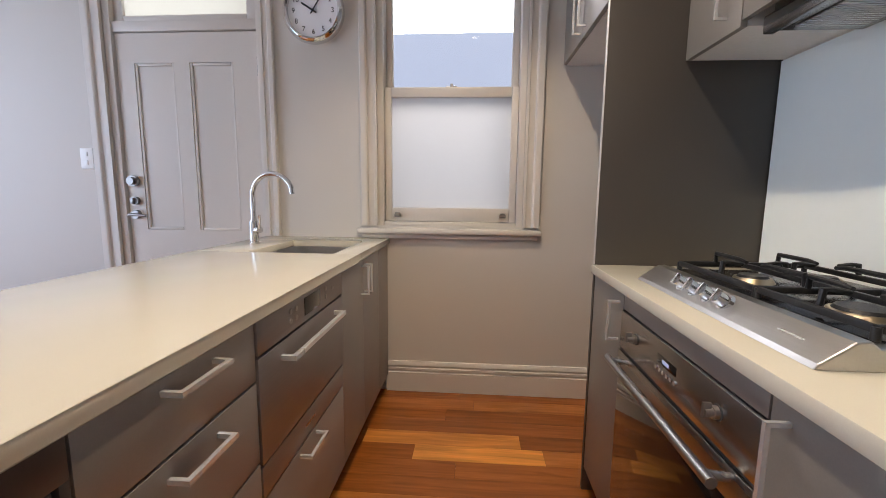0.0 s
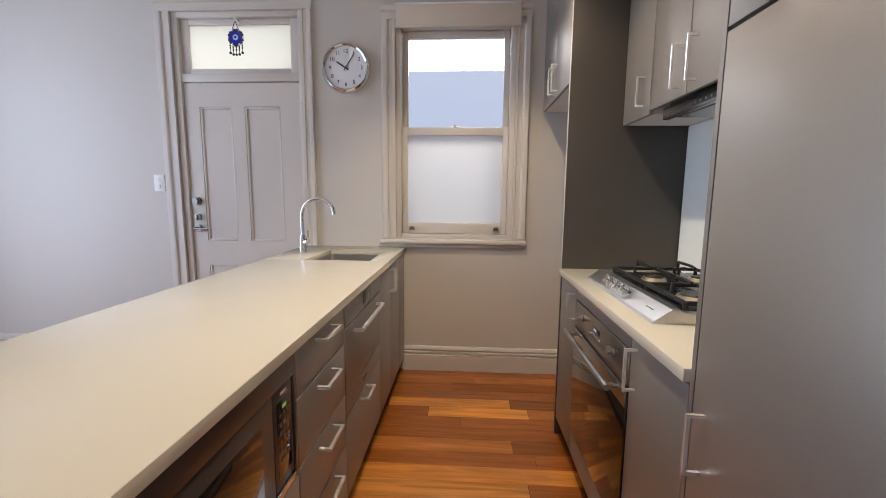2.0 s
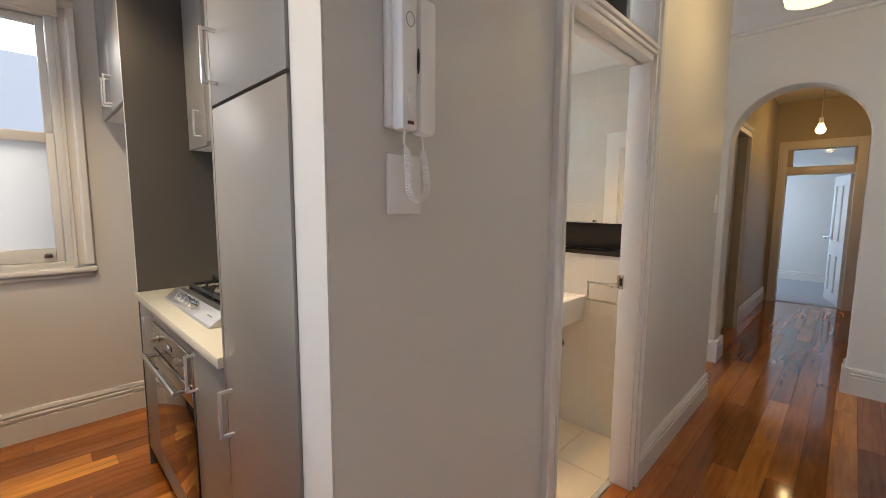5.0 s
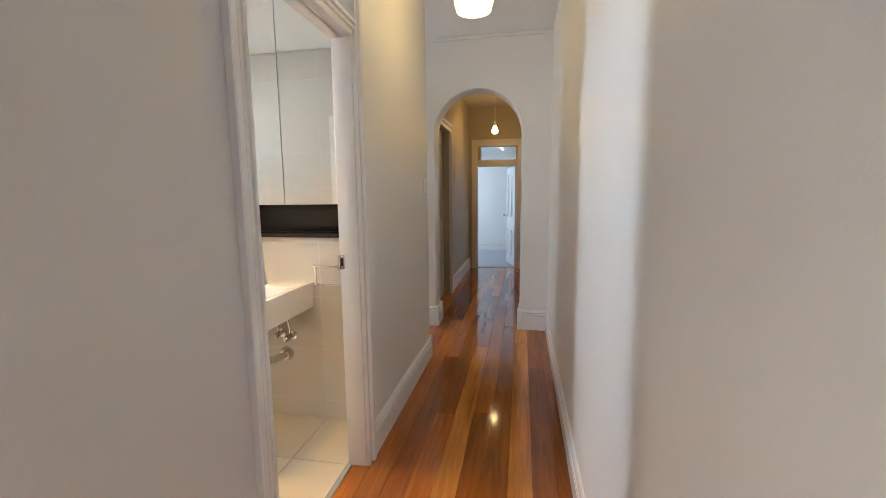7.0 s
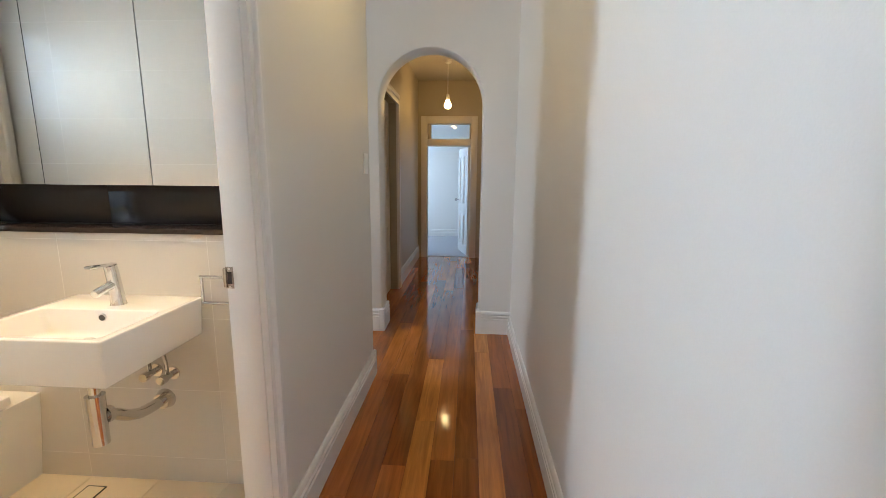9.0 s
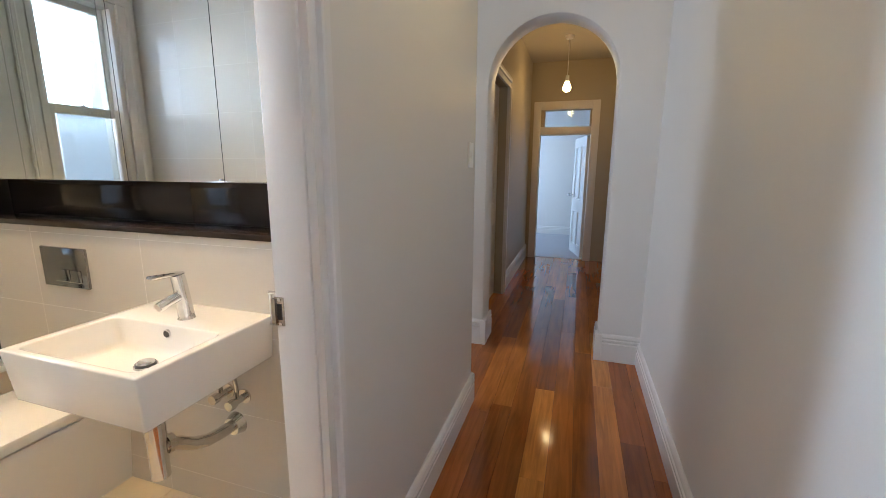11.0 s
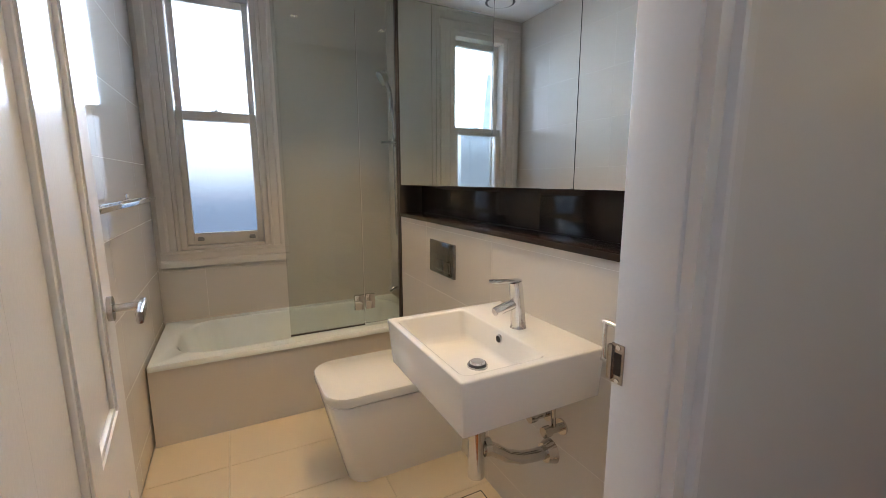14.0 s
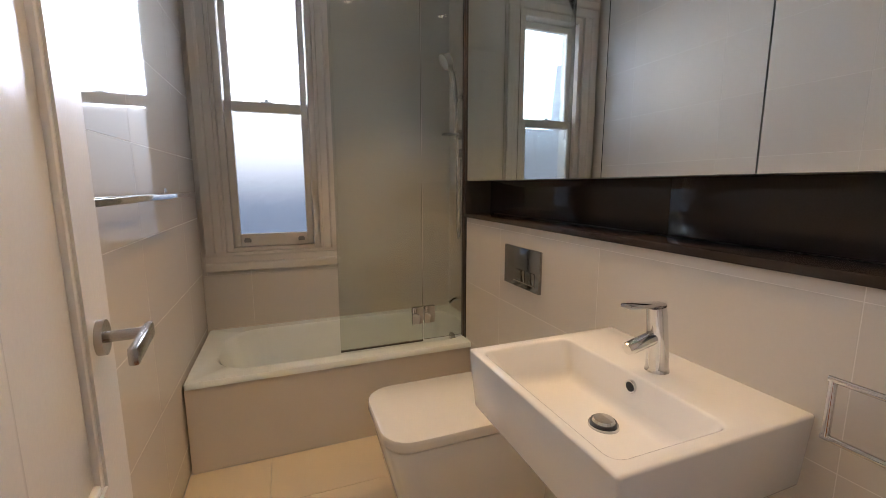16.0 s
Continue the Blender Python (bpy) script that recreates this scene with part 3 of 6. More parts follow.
def plain_window(name, label, bm_rows, pane_row):
    t = thing(name, bm_rows[0][:3], label, "window", kind="structure")
    part("window_frame", boxes(*bm_rows, bev=0.004), WHITETRIM, t)
    p = part("pane", boxes(pane_row), CLEAR, t, "", False)
    p.visible_shadow = False


plain_window("window_3", "white framed living room window", [(-4.12, -0.22, 0.3, -4.06, -0.16, 2.45), (-4.12, 1.66, 0.3, -4.06, 1.72, 2.45), (-4.12, -0.16, 0.3, -4.06, 1.66, 0.36), (-4.12, -0.16, 2.39, -4.06, 1.66, 2.45), (-4.12, 0.72, 0.36, -4.06, 0.78, 2.39)], (-4.095, -0.16, 0.36, -4.09, 1.66, 2.39))
plain_window("window_4", "white framed lobby window", [(3.45, 1.74, 0.9, 3.5, 1.8, 2.2), (4.05, 1.74, 0.9, 4.1, 1.8, 2.2), (3.5, 1.74, 0.9, 4.05, 1.8, 0.95), (3.5, 1.74, 2.15, 4.05, 1.8, 2.2)], (3.5, 1.77, 0.95, 4.05, 1.775, 2.15))
plain_window("window_5", "white framed end room window", [(8.2, 1.44, 0.8, 8.26, 1.5, 2.2), (9.34, 1.44, 0.8, 9.4, 1.5, 2.2), (8.26, 1.44, 0.8, 9.34, 1.5, 0.86), (8.26, 1.44, 2.14, 9.34, 1.5, 2.2)], (8.26, 1.47, 0.86, 9.34, 1.475, 2.14))


def panel_door(parent, x0, x1, z0, z1, y0, y1, panels, material, move=Matrix()):
    """A framed door leaf with sunk, moulded panels on both faces."""
    bm = bmesh.new()
    wall_y(bm, x0, x1, y0, y1, z0, z1, panels)
    bm.transform(move)
    leaf = part("door_leaf", bm, material, parent, "", False)
    for a, b, c, d in panels:
        m2 = bmesh.new()
        box(m2, a, y0 + 0.012, c, b, y1 - 0.012, d)
        for face, s in ((y0, 1), (y1, -1)):
            g = 0.016
            for q in ((a, c, a + g, d), (b - g, c, b, d), (a + g, c, b - g, c + g), (a + g, d - g, b - g, d)):
                box(m2, q[0], face + s * 0.003, q[1], q[2], face + s * 0.014, q[3], bev=0.004)
        m2.transform(move)
        part("door_panel", m2, material, leaf)
    return leaf


def u_handle(parent, a, b, out, w=0.0076, proud=0.036, material=SATIN, name="handle"):
    """A square-section bow handle between a and b, standing off along out: one bent bar."""
    a, b, o = Vector(a), Vector(b), Vector(out)
    ln, d = (b - a).length, (b - a).normalized()
    side = d.cross(o)
    h = w / 2
    bm = bmesh.new()
    for p0, p1, q0, q1 in ((-h, h, 0, proud - w), (ln - h, ln + h, 0, proud - w), (-h, ln + h, proud - w, proud)):
        extrude_poly(bm, [a + d * p + o * q - side * h for p, q in ((p0, q0), (p0, q1), (p1, q1), (p1, q0))], side * w)
    bmesh.ops.recalc_face_normals(bm, faces=bm.faces[:])
    return part(name, bm, material, parent, "satin metal bow handle", False)


# back door with fanlight
D1 = thing("door_1", (-1.625, NY, 0), "closed cream panelled back door with a frosted fanlight", "door", kind="structure")
architrave_y(D1, -2.085, -1.175, 0, 2.50, NY, 0.105, -1, TRIM, "lrt", 0.02, 0.07, 0.10)
part("door_frame", boxes((-2.085, NY + 0.002, 0, -2.042, NY + 0.14, 2.5), (-1.208, NY + 0.002, 0, -1.175, NY + 0.14, 2.5), (-2.042, NY + 0.002, 2.465, -1.208, NY + 0.14, 2.5), (-2.042, NY + 0.012, 2.045, -1.208, NY + 0.14, 2.10), bev=0.003), TRIM, D1)
leaf1 = panel_door(D1, -2.038, -1.212, 0.004, 2.038, NY + 0.022, NY + 0.06,
                   [(-1.935, -1.70, 0.93, 1.878), (-1.61, -1.355, 0.93, 1.878), (-1.935, -1.70, 0.22, 0.755), (-1.61, -1.355, 0.22, 0.755)], TRIM)
fan = part("fanlight_frame", boxes((-2.04, NY + 0.03, 2.102, -1.985, NY + 0.07, 2.463), (-1.27, NY + 0.03, 2.102, -1.21, NY + 0.07, 2.463), (-1.985, NY + 0.03, 2.102, -1.27, NY + 0.07, 2.135), (-1.985, NY + 0.03, 2.425, -1.27, NY + 0.07, 2.463), bev=0.004), TRIM, D1)
pn = part("pane", boxes((-1.99, NY + 0.046, 2.13, -1.265, NY + 0.052, 2.43)), FROSTDIM, fan, "frosted glass fanlight", False)
pn.visible_shadow = False
for hz in (0.25, 1.85):
    part("hinge", rod(bmesh.new(), (-1.207, NY + 0.014, hz - 0.05), (-1.207, NY + 0.014, hz + 0.05), 0.007), SATIN, D1)
bm = rod(bmesh.new(), (-1.99, NY + 0.024, 1.216), (-1.99, NY - 0.002, 1.216), 0.032)
rod(bm, (-1.99, NY, 1.216), (-1.99, NY - 0.02, 1.216), 0.022)
part("night_latch", bm, DOORMETAL, leaf1, "round chrome night latch")
bm = rod(bmesh.new(), (-1.99, NY + 0.024, 1.10), (-1.99, NY, 1.10), 0.024)
box(bm, -1.996, NY - 0.014, 1.082, -1.984, NY + 0.002, 1.118, 0.003)
part("deadbolt_turn", bm, DOORMETAL, leaf1, "chrome deadbolt snib")
bm = rod(bmesh.new(), (-1.99, NY + 0.024, 1.02), (-1.99, NY - 0.002, 1.02), 0.026)
rod(bm, (-1.99, NY, 1.02), (-1.99, NY - 0.045, 1.02), 0.009)
tube(bm, [(-1.99, NY - 0.042, 1.02), (-1.95, NY - 0.045, 1.022), (-1.89, NY - 0.042, 1.016)], 0.008)
part("lever_handle", bm, DOORMETAL, leaf1, "chrome lever handle")

D1.scale.z = 0.99
D1.location.x += 0.011

# bathroom doorway: lining, casing, moulded transom bar, fanlight and the open leaf
D2 = thing("door_2", (1.625, HY, 0), "white panelled bathroom door standing open against the tiles", "door", kind="structure")
architrave_y(D2, 1.272, 1.992, 0, 2.34, HY, 0.07, -1, WHITETRIM, "lrt", 0.018)
part("door_frame", boxes((1.265, HY, 0, 1.28, -0.084, 2.34), (1.984, HY, 0, 2.01, -0.084, 2.34), (1.28, HY, 2.315, 1.984, -0.084, 2.34), (1.28, HY + 0.03, 1.93, 1.984, -0.084, 1.985), bev=0.003), WHITETRIM, D2)
bm = boxes((1.27, HY - 0.012, 1.93, 1.98, HY + 0.05, 1.985), (1.262, HY - 0.03, 1.975, 1.99, HY + 0.05, 1.995), (1.266, HY - 0.022, 1.955, 1.985, HY, 1.975), bev=0.008)
part("transom_bar", bm, WHITETRIM, D2, "moulded white transom bar")
pn = part("pane", boxes((1.285, -0.085, 1.985, 1.965, -0.08, 2.318)), CLEAR, D2, "glass fanlight", False)
pn.visible_shadow = False
# leaf is built closed along +x from the hinge, then swung into the room
swing = Matrix.Translation((1.252, -0.072, 0)) @ Matrix.Rotation(radians(95.7), 4, "Z")
leaf2 = panel_door(D2, 0.0, 0.735, 0.008, 1.92, -0.036, 0.0, [(0.09, 0.315, 0.77, 1.80), (0.395, 0.62, 0.77, 1.80), (0.09, 0.315, 0.15, 0.58), (0.395, 0.62, 0.15, 0.58)], WHITETRIM, swing)
bm = rod(bmesh.new(), (0.665, -0.036, 0.985), (0.665, -0.046, 0.985), 0.027, seg=24)
rod(bm, (0.665, -0.044, 0.985), (0.665, -0.096, 0.985), 0.0085)
box(bm, 0.550, -0.105, 0.973, 0.677, -0.092, 0.999, 0.004)
bm.transform(swing)
part("lever_handle", bm, NICKEL, leaf2, "satin lever handle")
bm = boxes((1.9815, -0.106, 0.951, 1.9845, -0.083, 1.014), (1.978, -0.087, 0.955, 1.986, -0.078, 1.01), bev=0.001)
sp = part("strike_plate", bm, NICKEL, D2, "metal strike plate")
part("strike_hole", boxes((1.9805, -0.102, 0.965, 1.9825, -0.09, 1.0)), INK, sp)
for hz in (0.968, 1.010):
    part("screw", rod(bmesh.new(), (1.9805, -0.096, hz - 0.013 if hz < 1 else hz - 0.001), (1.9825, -0.096, hz - 0.013 if hz < 1 else hz - 0.001), 0.004), CHROME, sp)
structure("threshold", boxes((1.28, HY + 0.075, -0.02, 1.984, HY + 0.1, 0.004), bev=0.003), SATIN, "thin metal threshold strip", "threshold")

# hallway door casings past the arch
D3 = thing("door_3", (5.0, 0.02, 0), "closed beige panelled hallway door in shadow", "door", kind="structure")
architrave_y(D3, 4.55, 5.45, 0, 2.05, 0.02, 0.1, -1, TRIM, "lrt", 0.022)
panel_door(D3, 4.55, 5.45, 0.004, 2.05, 0.10, 0.14, [(4.65, 4.95, 0.95, 1.9), (5.05, 5.35, 0.95, 1.9), (4.65, 4.95, 0.2, 0.75), (5.05, 5.35, 0.2, 0.75)], TRIM)
D4 = thing("door_4", (7.45, -0.46, 0), "white panelled door standing open into the end room", "door", kind="structure")
bm = boxes((7.428, -0.127, 0, 7.45, -0.03, 2.2), (7.428, -0.90, 0, 7.45, -0.80, 2.2), (7.428, -0.80, 2.09, 7.45, -0.127, 2.2), (7.432, -0.80, 1.755, 7.45, -0.127, 1.86), bev=0.004)
part("door_frame", bm, TRIM, D4)
far_swing = Matrix.Translation((7.57, -0.795, 0)) @ Matrix.Rotation(radians(14), 4, "Z")
leaf4 = panel_door(D4, 0.0, 0.66, 0.012, 1.745, 0.0, 0.036, [(0.09, 0.29, 0.85, 1.62), (0.37, 0.57, 0.85, 1.62), (0.09, 0.29, 0.15, 0.66), (0.37, 0.57, 0.15, 0.66)], WHITETRIM, far_swing)
bm = rod(bmesh.new(), (0.6, 0.036, 0.9), (0.6, 0.08, 0.9), 0.009)
ball(bm, (0.6, 0.09, 0.9), 0.026)
bm.transform(far_swing)
part("door_knob", bm, SATIN, leaf4, "round metal knob")
pn = part("pane", boxes((7.5, -0.775, 1.86, 7.505, -0.18, 2.085)), CLEAR, D4, "glass fanlight", False)
pn.visible_shadow = False


# ---- kitchen: island ----
IX, IE = -0.482, -0.470               # island cabinet fronts and worktop edge
IB = -1.15                            # back of the island


def front(parent, name, y0, y1, z0, z1, x=IX, side=1, material=CAB, g=0.0015, label=""):
    """A cabinet door or drawer front facing along x, 18 mm thick, with fine gaps round it."""
    return part(name, boxes((x - side * 0.018, y0 + g, z0 + g, x, y1 - g, z1 - g), bev=0.0012), material, parent, label)


def carcass(parent, y0, y1, x_front, x_back, z0, z1, material=CABIN):
    a, b = sorted((x_front, x_back))
    return part("carcass", boxes((a, y0 + 0.0005, z0, b, y1 - 0.0005, z1)), material, parent, "", False)


T = thing("sink_cabinet", (-0.8, 1.95, 0), "grey metallic laminate sink cabinet with two doors", "cabinet", "island units")
part("carcass", boxes((IB + 0.02, 1.557, 0.1, -0.965, 2.385, 0.865), (-0.56, 1.557, 0.1, IX - 0.02, 2.385, 0.865), (-0.965, 1.557, 0.1, -0.56, 2.385, 0.66)), CABIN, T, "", False)
for a, b, hy in ((1.557, 1.857, 1.83), (1.857, 2.157, 1.886)):
    f = front(T, "door", a, b, 0.10, 0.862)
    u_handle(f, (IX, hy, 0.714), (IX, hy, 0.836), (1, 0, 0))
front(T, "filler_panel", 2.157, 2.385, 0.10, 0.862)

T = thing("dishwasher", (-0.8, 1.22, 0), "stainless steel drawer dishwasher built into the island", "dishwasher")
carcass(T, 0.953, 1.555, IX - 0.02, IB + 0.02, 0.1, 0.865)
f = front(T, "control_panel", 0.953, 1.555, 0.781, 0.865, IX + 0.004, 1, DWSTEEL)
part("display", boxes((IX + 0.003, 1.215, 0.80, IX + 0.0055, 1.335, 0.852), bev=0.001), BLACKGLASS, f, "dark display window")
for by, bz in ((1.125, 0.838), (1.16, 0.838), (1.125, 0.812), (1.16, 0.812), (1.385, 0.84), (1.385, 0.814), (1.45, 0.828)):
    part("button", rod(bmesh.new(), (IX + 0.003, by, bz), (IX + 0.006, by, bz), 0.0075), STEEL, f)
f = front(T, "drawer_front", 0.953, 1.555, 0.516, 0.777, IX + 0.004, 1, DWSTEEL)
u_handle(f, (IX + 0.004, 1.068, 0.737), (IX + 0.004, 1.465, 0.737), (1, 0, 0), 0.0125, 0.04, SATIN)
f = front(T, "plinth_panel", 0.953, 1.555, 0.430, 0.512, IX + 0.002, 1, DWSTEEL)
part("maker_badge", boxes((IX + 0.0015, 1.20, 0.466, IX + 0.0028, 1.27, 0.474)), STEEL, f, "small pale badge")
f = front(T, "drawer_front", 0.953, 1.555, 0.10, 0.427)
u_handle(f, (IX, 1.16, 0.403), (IX, 1.283, 0.403), (1, 0, 0), 0.0088, 0.038)

T = thing("drawer_unit", (-0.8, 0.72, 0), "grey metallic laminate unit of four drawers", "drawers", "island units")
carcass(T, 0.527, 0.951, IX - 0.02, IB + 0.02, 0.1, 0.865)
for z0, z1, hz in ((0.728, 0.862, 0.838), (0.53, 0.725, 0.689), (0.335, 0.527, 0.490), (0.10, 0.332, 0.302)):
    f = front(T, "drawer_front", 0.527, 0.951, z0, z1)
    u_handle(f, (IX, 0.676, hz), (IX, 0.805, hz), (1, 0, 0), 0.0088, 0.038)

T = thing("microwave", (-0.8, 0.22, 0.52), "built-in microwave with dark bronze trim and black glass door", "microwave")
part("body", boxes((IB + 0.05, -0.05, 0.53, IX - 0.03, 0.48, 0.83)), DARKPLASTIC, T, "", False)
part("trim_frame", boxes((IX - 0.018, -0.085, 0.805, IX, 0.506, 0.863), (IX - 0.018, 0.492, 0.522, IX, 0.506, 0.805), (IX - 0.018, -0.085, 0.522, IX, -0.06, 0.805), bev=0.001), MWTRIM, T)
f = part("door", boxes((IX - 0.026, -0.058, 0.545, IX - 0.004, 0.385, 0.802), bev=0.004), MWTRIM, T, "dark bronze oven door")
part("door_glass", boxes((IX - 0.006, -0.01, 0.585, IX - 0.0025, 0.33, 0.757), bev=0.001), BLACKGLASS, f, "black glass window")
f = part("control_panel", boxes((IX - 0.026, 0.387, 0.545, IX - 0.004, 0.489, 0.802), bev=0.004), MWTRIM, T)
part("keypad", boxes((IX - 0.006, 0.402, 0.575, IX - 0.0028, 0.474, 0.768), bev=0.001), BLACKGLASS, f, "black glass keypad")
part("clock_display", boxes((IX - 0.004, 0.430, 0.745, IX - 0.0022, 0.452, 0.754)), SCREENGREEN, f, "small green clock display")
for r in range(6):
    for c in range(3):
        part("key", boxes((IX - 0.004, 0.412 + c * 0.02, 0.615 + r * 0.022, IX - 0.0022, 0.424 + c * 0.02, 0.626 + r * 0.022)), DARKPLASTIC, f, "", False)
part("badge", boxes((IX - 0.0045, 0.425, 0.780, IX - 0.0032, 0.455, 0.788)), SATIN, f, "small pale badge")
part("bottom_strip", boxes((IX - 0.02, -0.058, 0.524, IX + 0.001, 0.489, 0.542), bev=0.002), CHROME, T, "bright metal strip")
T.location.y += 0.0185
T = thing("island_cabinet", (-0.8, 0.22, 0), "grey laminate drawer under the microwave", "drawers", "island units")
carcass(T, -0.085, 0.524, IX - 0.02, IB + 0.02, 0.1, 0.518)
f = front(T, "drawer_front", -0.085, 0.524, 0.10, 0.518)
u_handle(f, (IX, 0.12, 0.47), (IX, 0.30, 0.47), (1, 0, 0))
solid("island_end_panel", boxes((IB, -0.104, 0, IX, -0.087, 0.867), bev=0.001), CAB, "grey laminate end panel of the island", "panel")
solid("island_back_panel", boxes((IB, -0.087, 0, IB + 0.018, 2.388, 0.867), bev=0.001), CAB, "grey laminate back panel of the island", "panel")
solid("plinth", boxes((IX - 0.06, -0.087, 0, IX - 0.045, 2.388, 0.098)), PANEL, "recessed dark kickboard under the island", "kickboard")


def worktop():
    bm = bmesh.new()
    sx0, sx1, sy0, sy1 = -0.945, -0.575, 1.748, 2.205
    for r in ((-1.178, -0.115, IE, sy0), (-1.178, sy1, IE, 2.389), (-1.178, sy0, sx0, sy1), (sx1, sy0, IE, sy1)):
        box(bm, r[0], r[1], 0.868, r[2], r[3], 0.90)
    bmesh.ops.remove_doubles(bm, verts=bm.verts, dist=1e-5)
    seen, dead = {}, []
    for f in bm.faces:
        k = tuple(round(v, 4) for v in f.calc_center_median())
        dead += [f, seen[k]] if k in seen else []
        seen[k] = f
    bmesh.ops.delete(bm, geom=list(set(dead)), context="FACES_ONLY")
    sharp = [e for e in bm.edges if len(e.link_faces) == 2 and e.calc_face_angle() > 1]
    bmesh.ops.bevel(bm, geom=sharp, offset=0.003, segments=2, profile=0.5, affect="EDGES")
    return bm


solid("island_worktop", worktop(), STONE, "long cream stone worktop with a cut-out sink", "worktop")


def sink():
    t = thing("sink", (-0.76, 1.98, 0.68), "undermount stainless steel kitchen sink", "sink")
    bm = bmesh.new()
    bmesh.ops.create_cube(bm, size=1, matrix=Matrix.LocRotScale((-0.76, 1.9765, 0.774), None, (0.376, 0.463, 0.186)))
    top = [f for f in bm.faces if f.normal.z > 0.9]
    bmesh.ops.delete(bm, geom=top, context="FACES_ONLY")
    es = [e for e in bm.edges if len(e.link_faces) == 2]
    bmesh.ops.bevel(bm, geom=es, offset=0.03, segments=4, profile=0.5, affect="EDGES")
    bmesh.ops.solidify(bm, geom=bm.faces[:], thickness=-0.0015)
    part("bowl", bm, PALESTEEL, t)
    bm = rod(bmesh.new(), (-0.76, 1.98, 0.681), (-0.76, 1.98, 0.685), 0.045, seg=24)
    part("waste", bm, CHROME, t, "round basket waste")


sink()


def mixer_tap():
    t = thing("mixer_tap", (-1.065, 2.035, 0.9), "tall chrome gooseneck mixer tap on the worktop", "tap")
    x, y = -1.065, 2.035
    bm = rod(bmesh.new(), (x, y, 0.9), (x, y, 0.906), 0.027, seg=24)
    rod(bm, (x, y, 0.905), (x, y, 1.01), 0.021, seg=24)
    part("body", bm, CHROME, t)
    pts = [(x, y, 1.0), (x, y, 1.12)] + [(x + 0.11 - 0.11 * math.cos(a), y - 0.02 * (1 - math.cos(a)), 1.13 + 0.105 * math.sin(a)) for a in [math.pi * k / 14 for k in range(0, 13)]]
    pts.append((pts[-1][0] + 0.006, pts[-1][1], pts[-1][2] - 0.035))
    part("spout", tube(bmesh.new(), pts, 0.0125, 14), CHROME, t)
    bm = rod(bmesh.new(), (x + 0.018, y - 0.01, 0.965), (x + 0.04, y - 0.02, 0.97), 0.017)
    tube(bm, [(x + 0.034, y - 0.018, 0.975), (x + 0.046, y - 0.03, 1.01), (x + 0.05, y - 0.04, 1.04)], 0.006)
    part("lever", bm, CHROME, t)


mixer_tap()

# ---- kitchen: cooking run ----
CX, CE = 0.445, 0.430
T = thing("base_cabinet", (0.7, 1.46, 0), "narrow grey laminate base cabinet beside the oven", "cabinet", "cooking run units")
carcass(T, 1.325, 1.622, CX + 0.02, KX - 0.002, 0.1, 0.866)
f = front(T, "door", 1.325, 1.622, 0.10, 0.862, CX, -1)
u_handle(f, (CX, 1.357, 0.715), (CX, 1.357, 0.832), (-1, 0, 0))
T = thing("oven", (0.7, 1.0, 0.1), "stainless steel built-in oven with black glass door", "oven")
part("body", boxes((CX + 0.03, 0.70, 0.1, KX - 0.002, 1.304, 0.835)), DARKPLASTIC, T, "", False)
f = part("control_panel", boxes((CX - 0.006, 0.70, 0.722, CX + 0.03, 1.302, 0.833), bev=0.003), STEEL, T, "brushed steel control panel")
for ky in (1.185, 0.81):
    bm = rod(bmesh.new(), (CX - 0.004, ky, 0.785), (CX - 0.016, ky, 0.785), 0.0125, 0.0115, 24)
    rod(bm, (CX - 0.014, ky, 0.785), (CX - 0.03, ky, 0.785), 0.0085, 0.0075, 20)
    box(bm, CX - 0.034, ky - 0.003, 0.775, CX - 0.018, ky + 0.003, 0.804, 0.002)
    part("knob", bm, NICKEL, f, "round metal oven knob")
    part("knob_ring", rod(bmesh.new(), (CX - 0.0055, ky, 0.785), (CX - 0.0075, ky, 0.785), 0.0155, seg=24), DARKPLASTIC, f)
part("display", boxes((CX - 0.0075, 0.965, 0.779, CX - 0.005, 1.055, 0.80), bev=0.001), BLACKGLASS, f, "black clock window")
part("clock_digits", boxes((CX - 0.0085, 0.995, 0.786, CX - 0.007, 1.025, 0.794)), SCREENBLUE, f, "pale glowing digits")
for k in range(6):
    part("button", rod(bmesh.new(), (CX - 0.005, 0.965 + k * 0.018, 0.765), (CX - 0.009, 0.965 + k * 0.018, 0.765), 0.005), CHROME, f)
f = part("door", boxes((CX - 0.006, 0.70, 0.235, CX + 0.03, 1.302, 0.715), bev=0.003), BLACKGLASS, T, "black glass oven door")
part("door_rail", boxes((CX - 0.009, 0.70, 0.655, CX - 0.005, 1.302, 0.715), bev=0.001), STEEL, f, "brushed steel top rail")
part("vent_gap", boxes((CX - 0.0035, 0.702, 0.7155, CX + 0.02, 1.30, 0.7215)), INK, T, "", False)
bm = rod(bmesh.new(), (CX - 0.05, 0.735, 0.70), (CX - 0.05, 1.268, 0.70), 0.0105)
for ky in (0.76, 1.243):
    rod(bm, (CX - 0.05, ky, 0.70), (CX - 0.007, ky, 0.695), 0.0085)
part("door_handle", bm, STEEL, f, "round steel bar handle")
f = part("lower_panel", boxes((CX, 0.70, 0.117, CX + 0.02, 1.302, 0.232), bev=0.002), CAB, T)
part("top_filler", boxes((CX, 0.70, 0.836, CX + 0.018, 1.302, 0.882), bev=0.001), CAB, T)
T.location.y += 0.019
T.location.z -= 0.017
T = thing("base_cabinet", (0.7, 0.54, 0), "grey laminate base cabinet between oven and pantry", "cabinet", "cooking run units")
carcass(T, 0.402, 0.716, CX + 0.02, KX - 0.002, 0.1, 0.866)
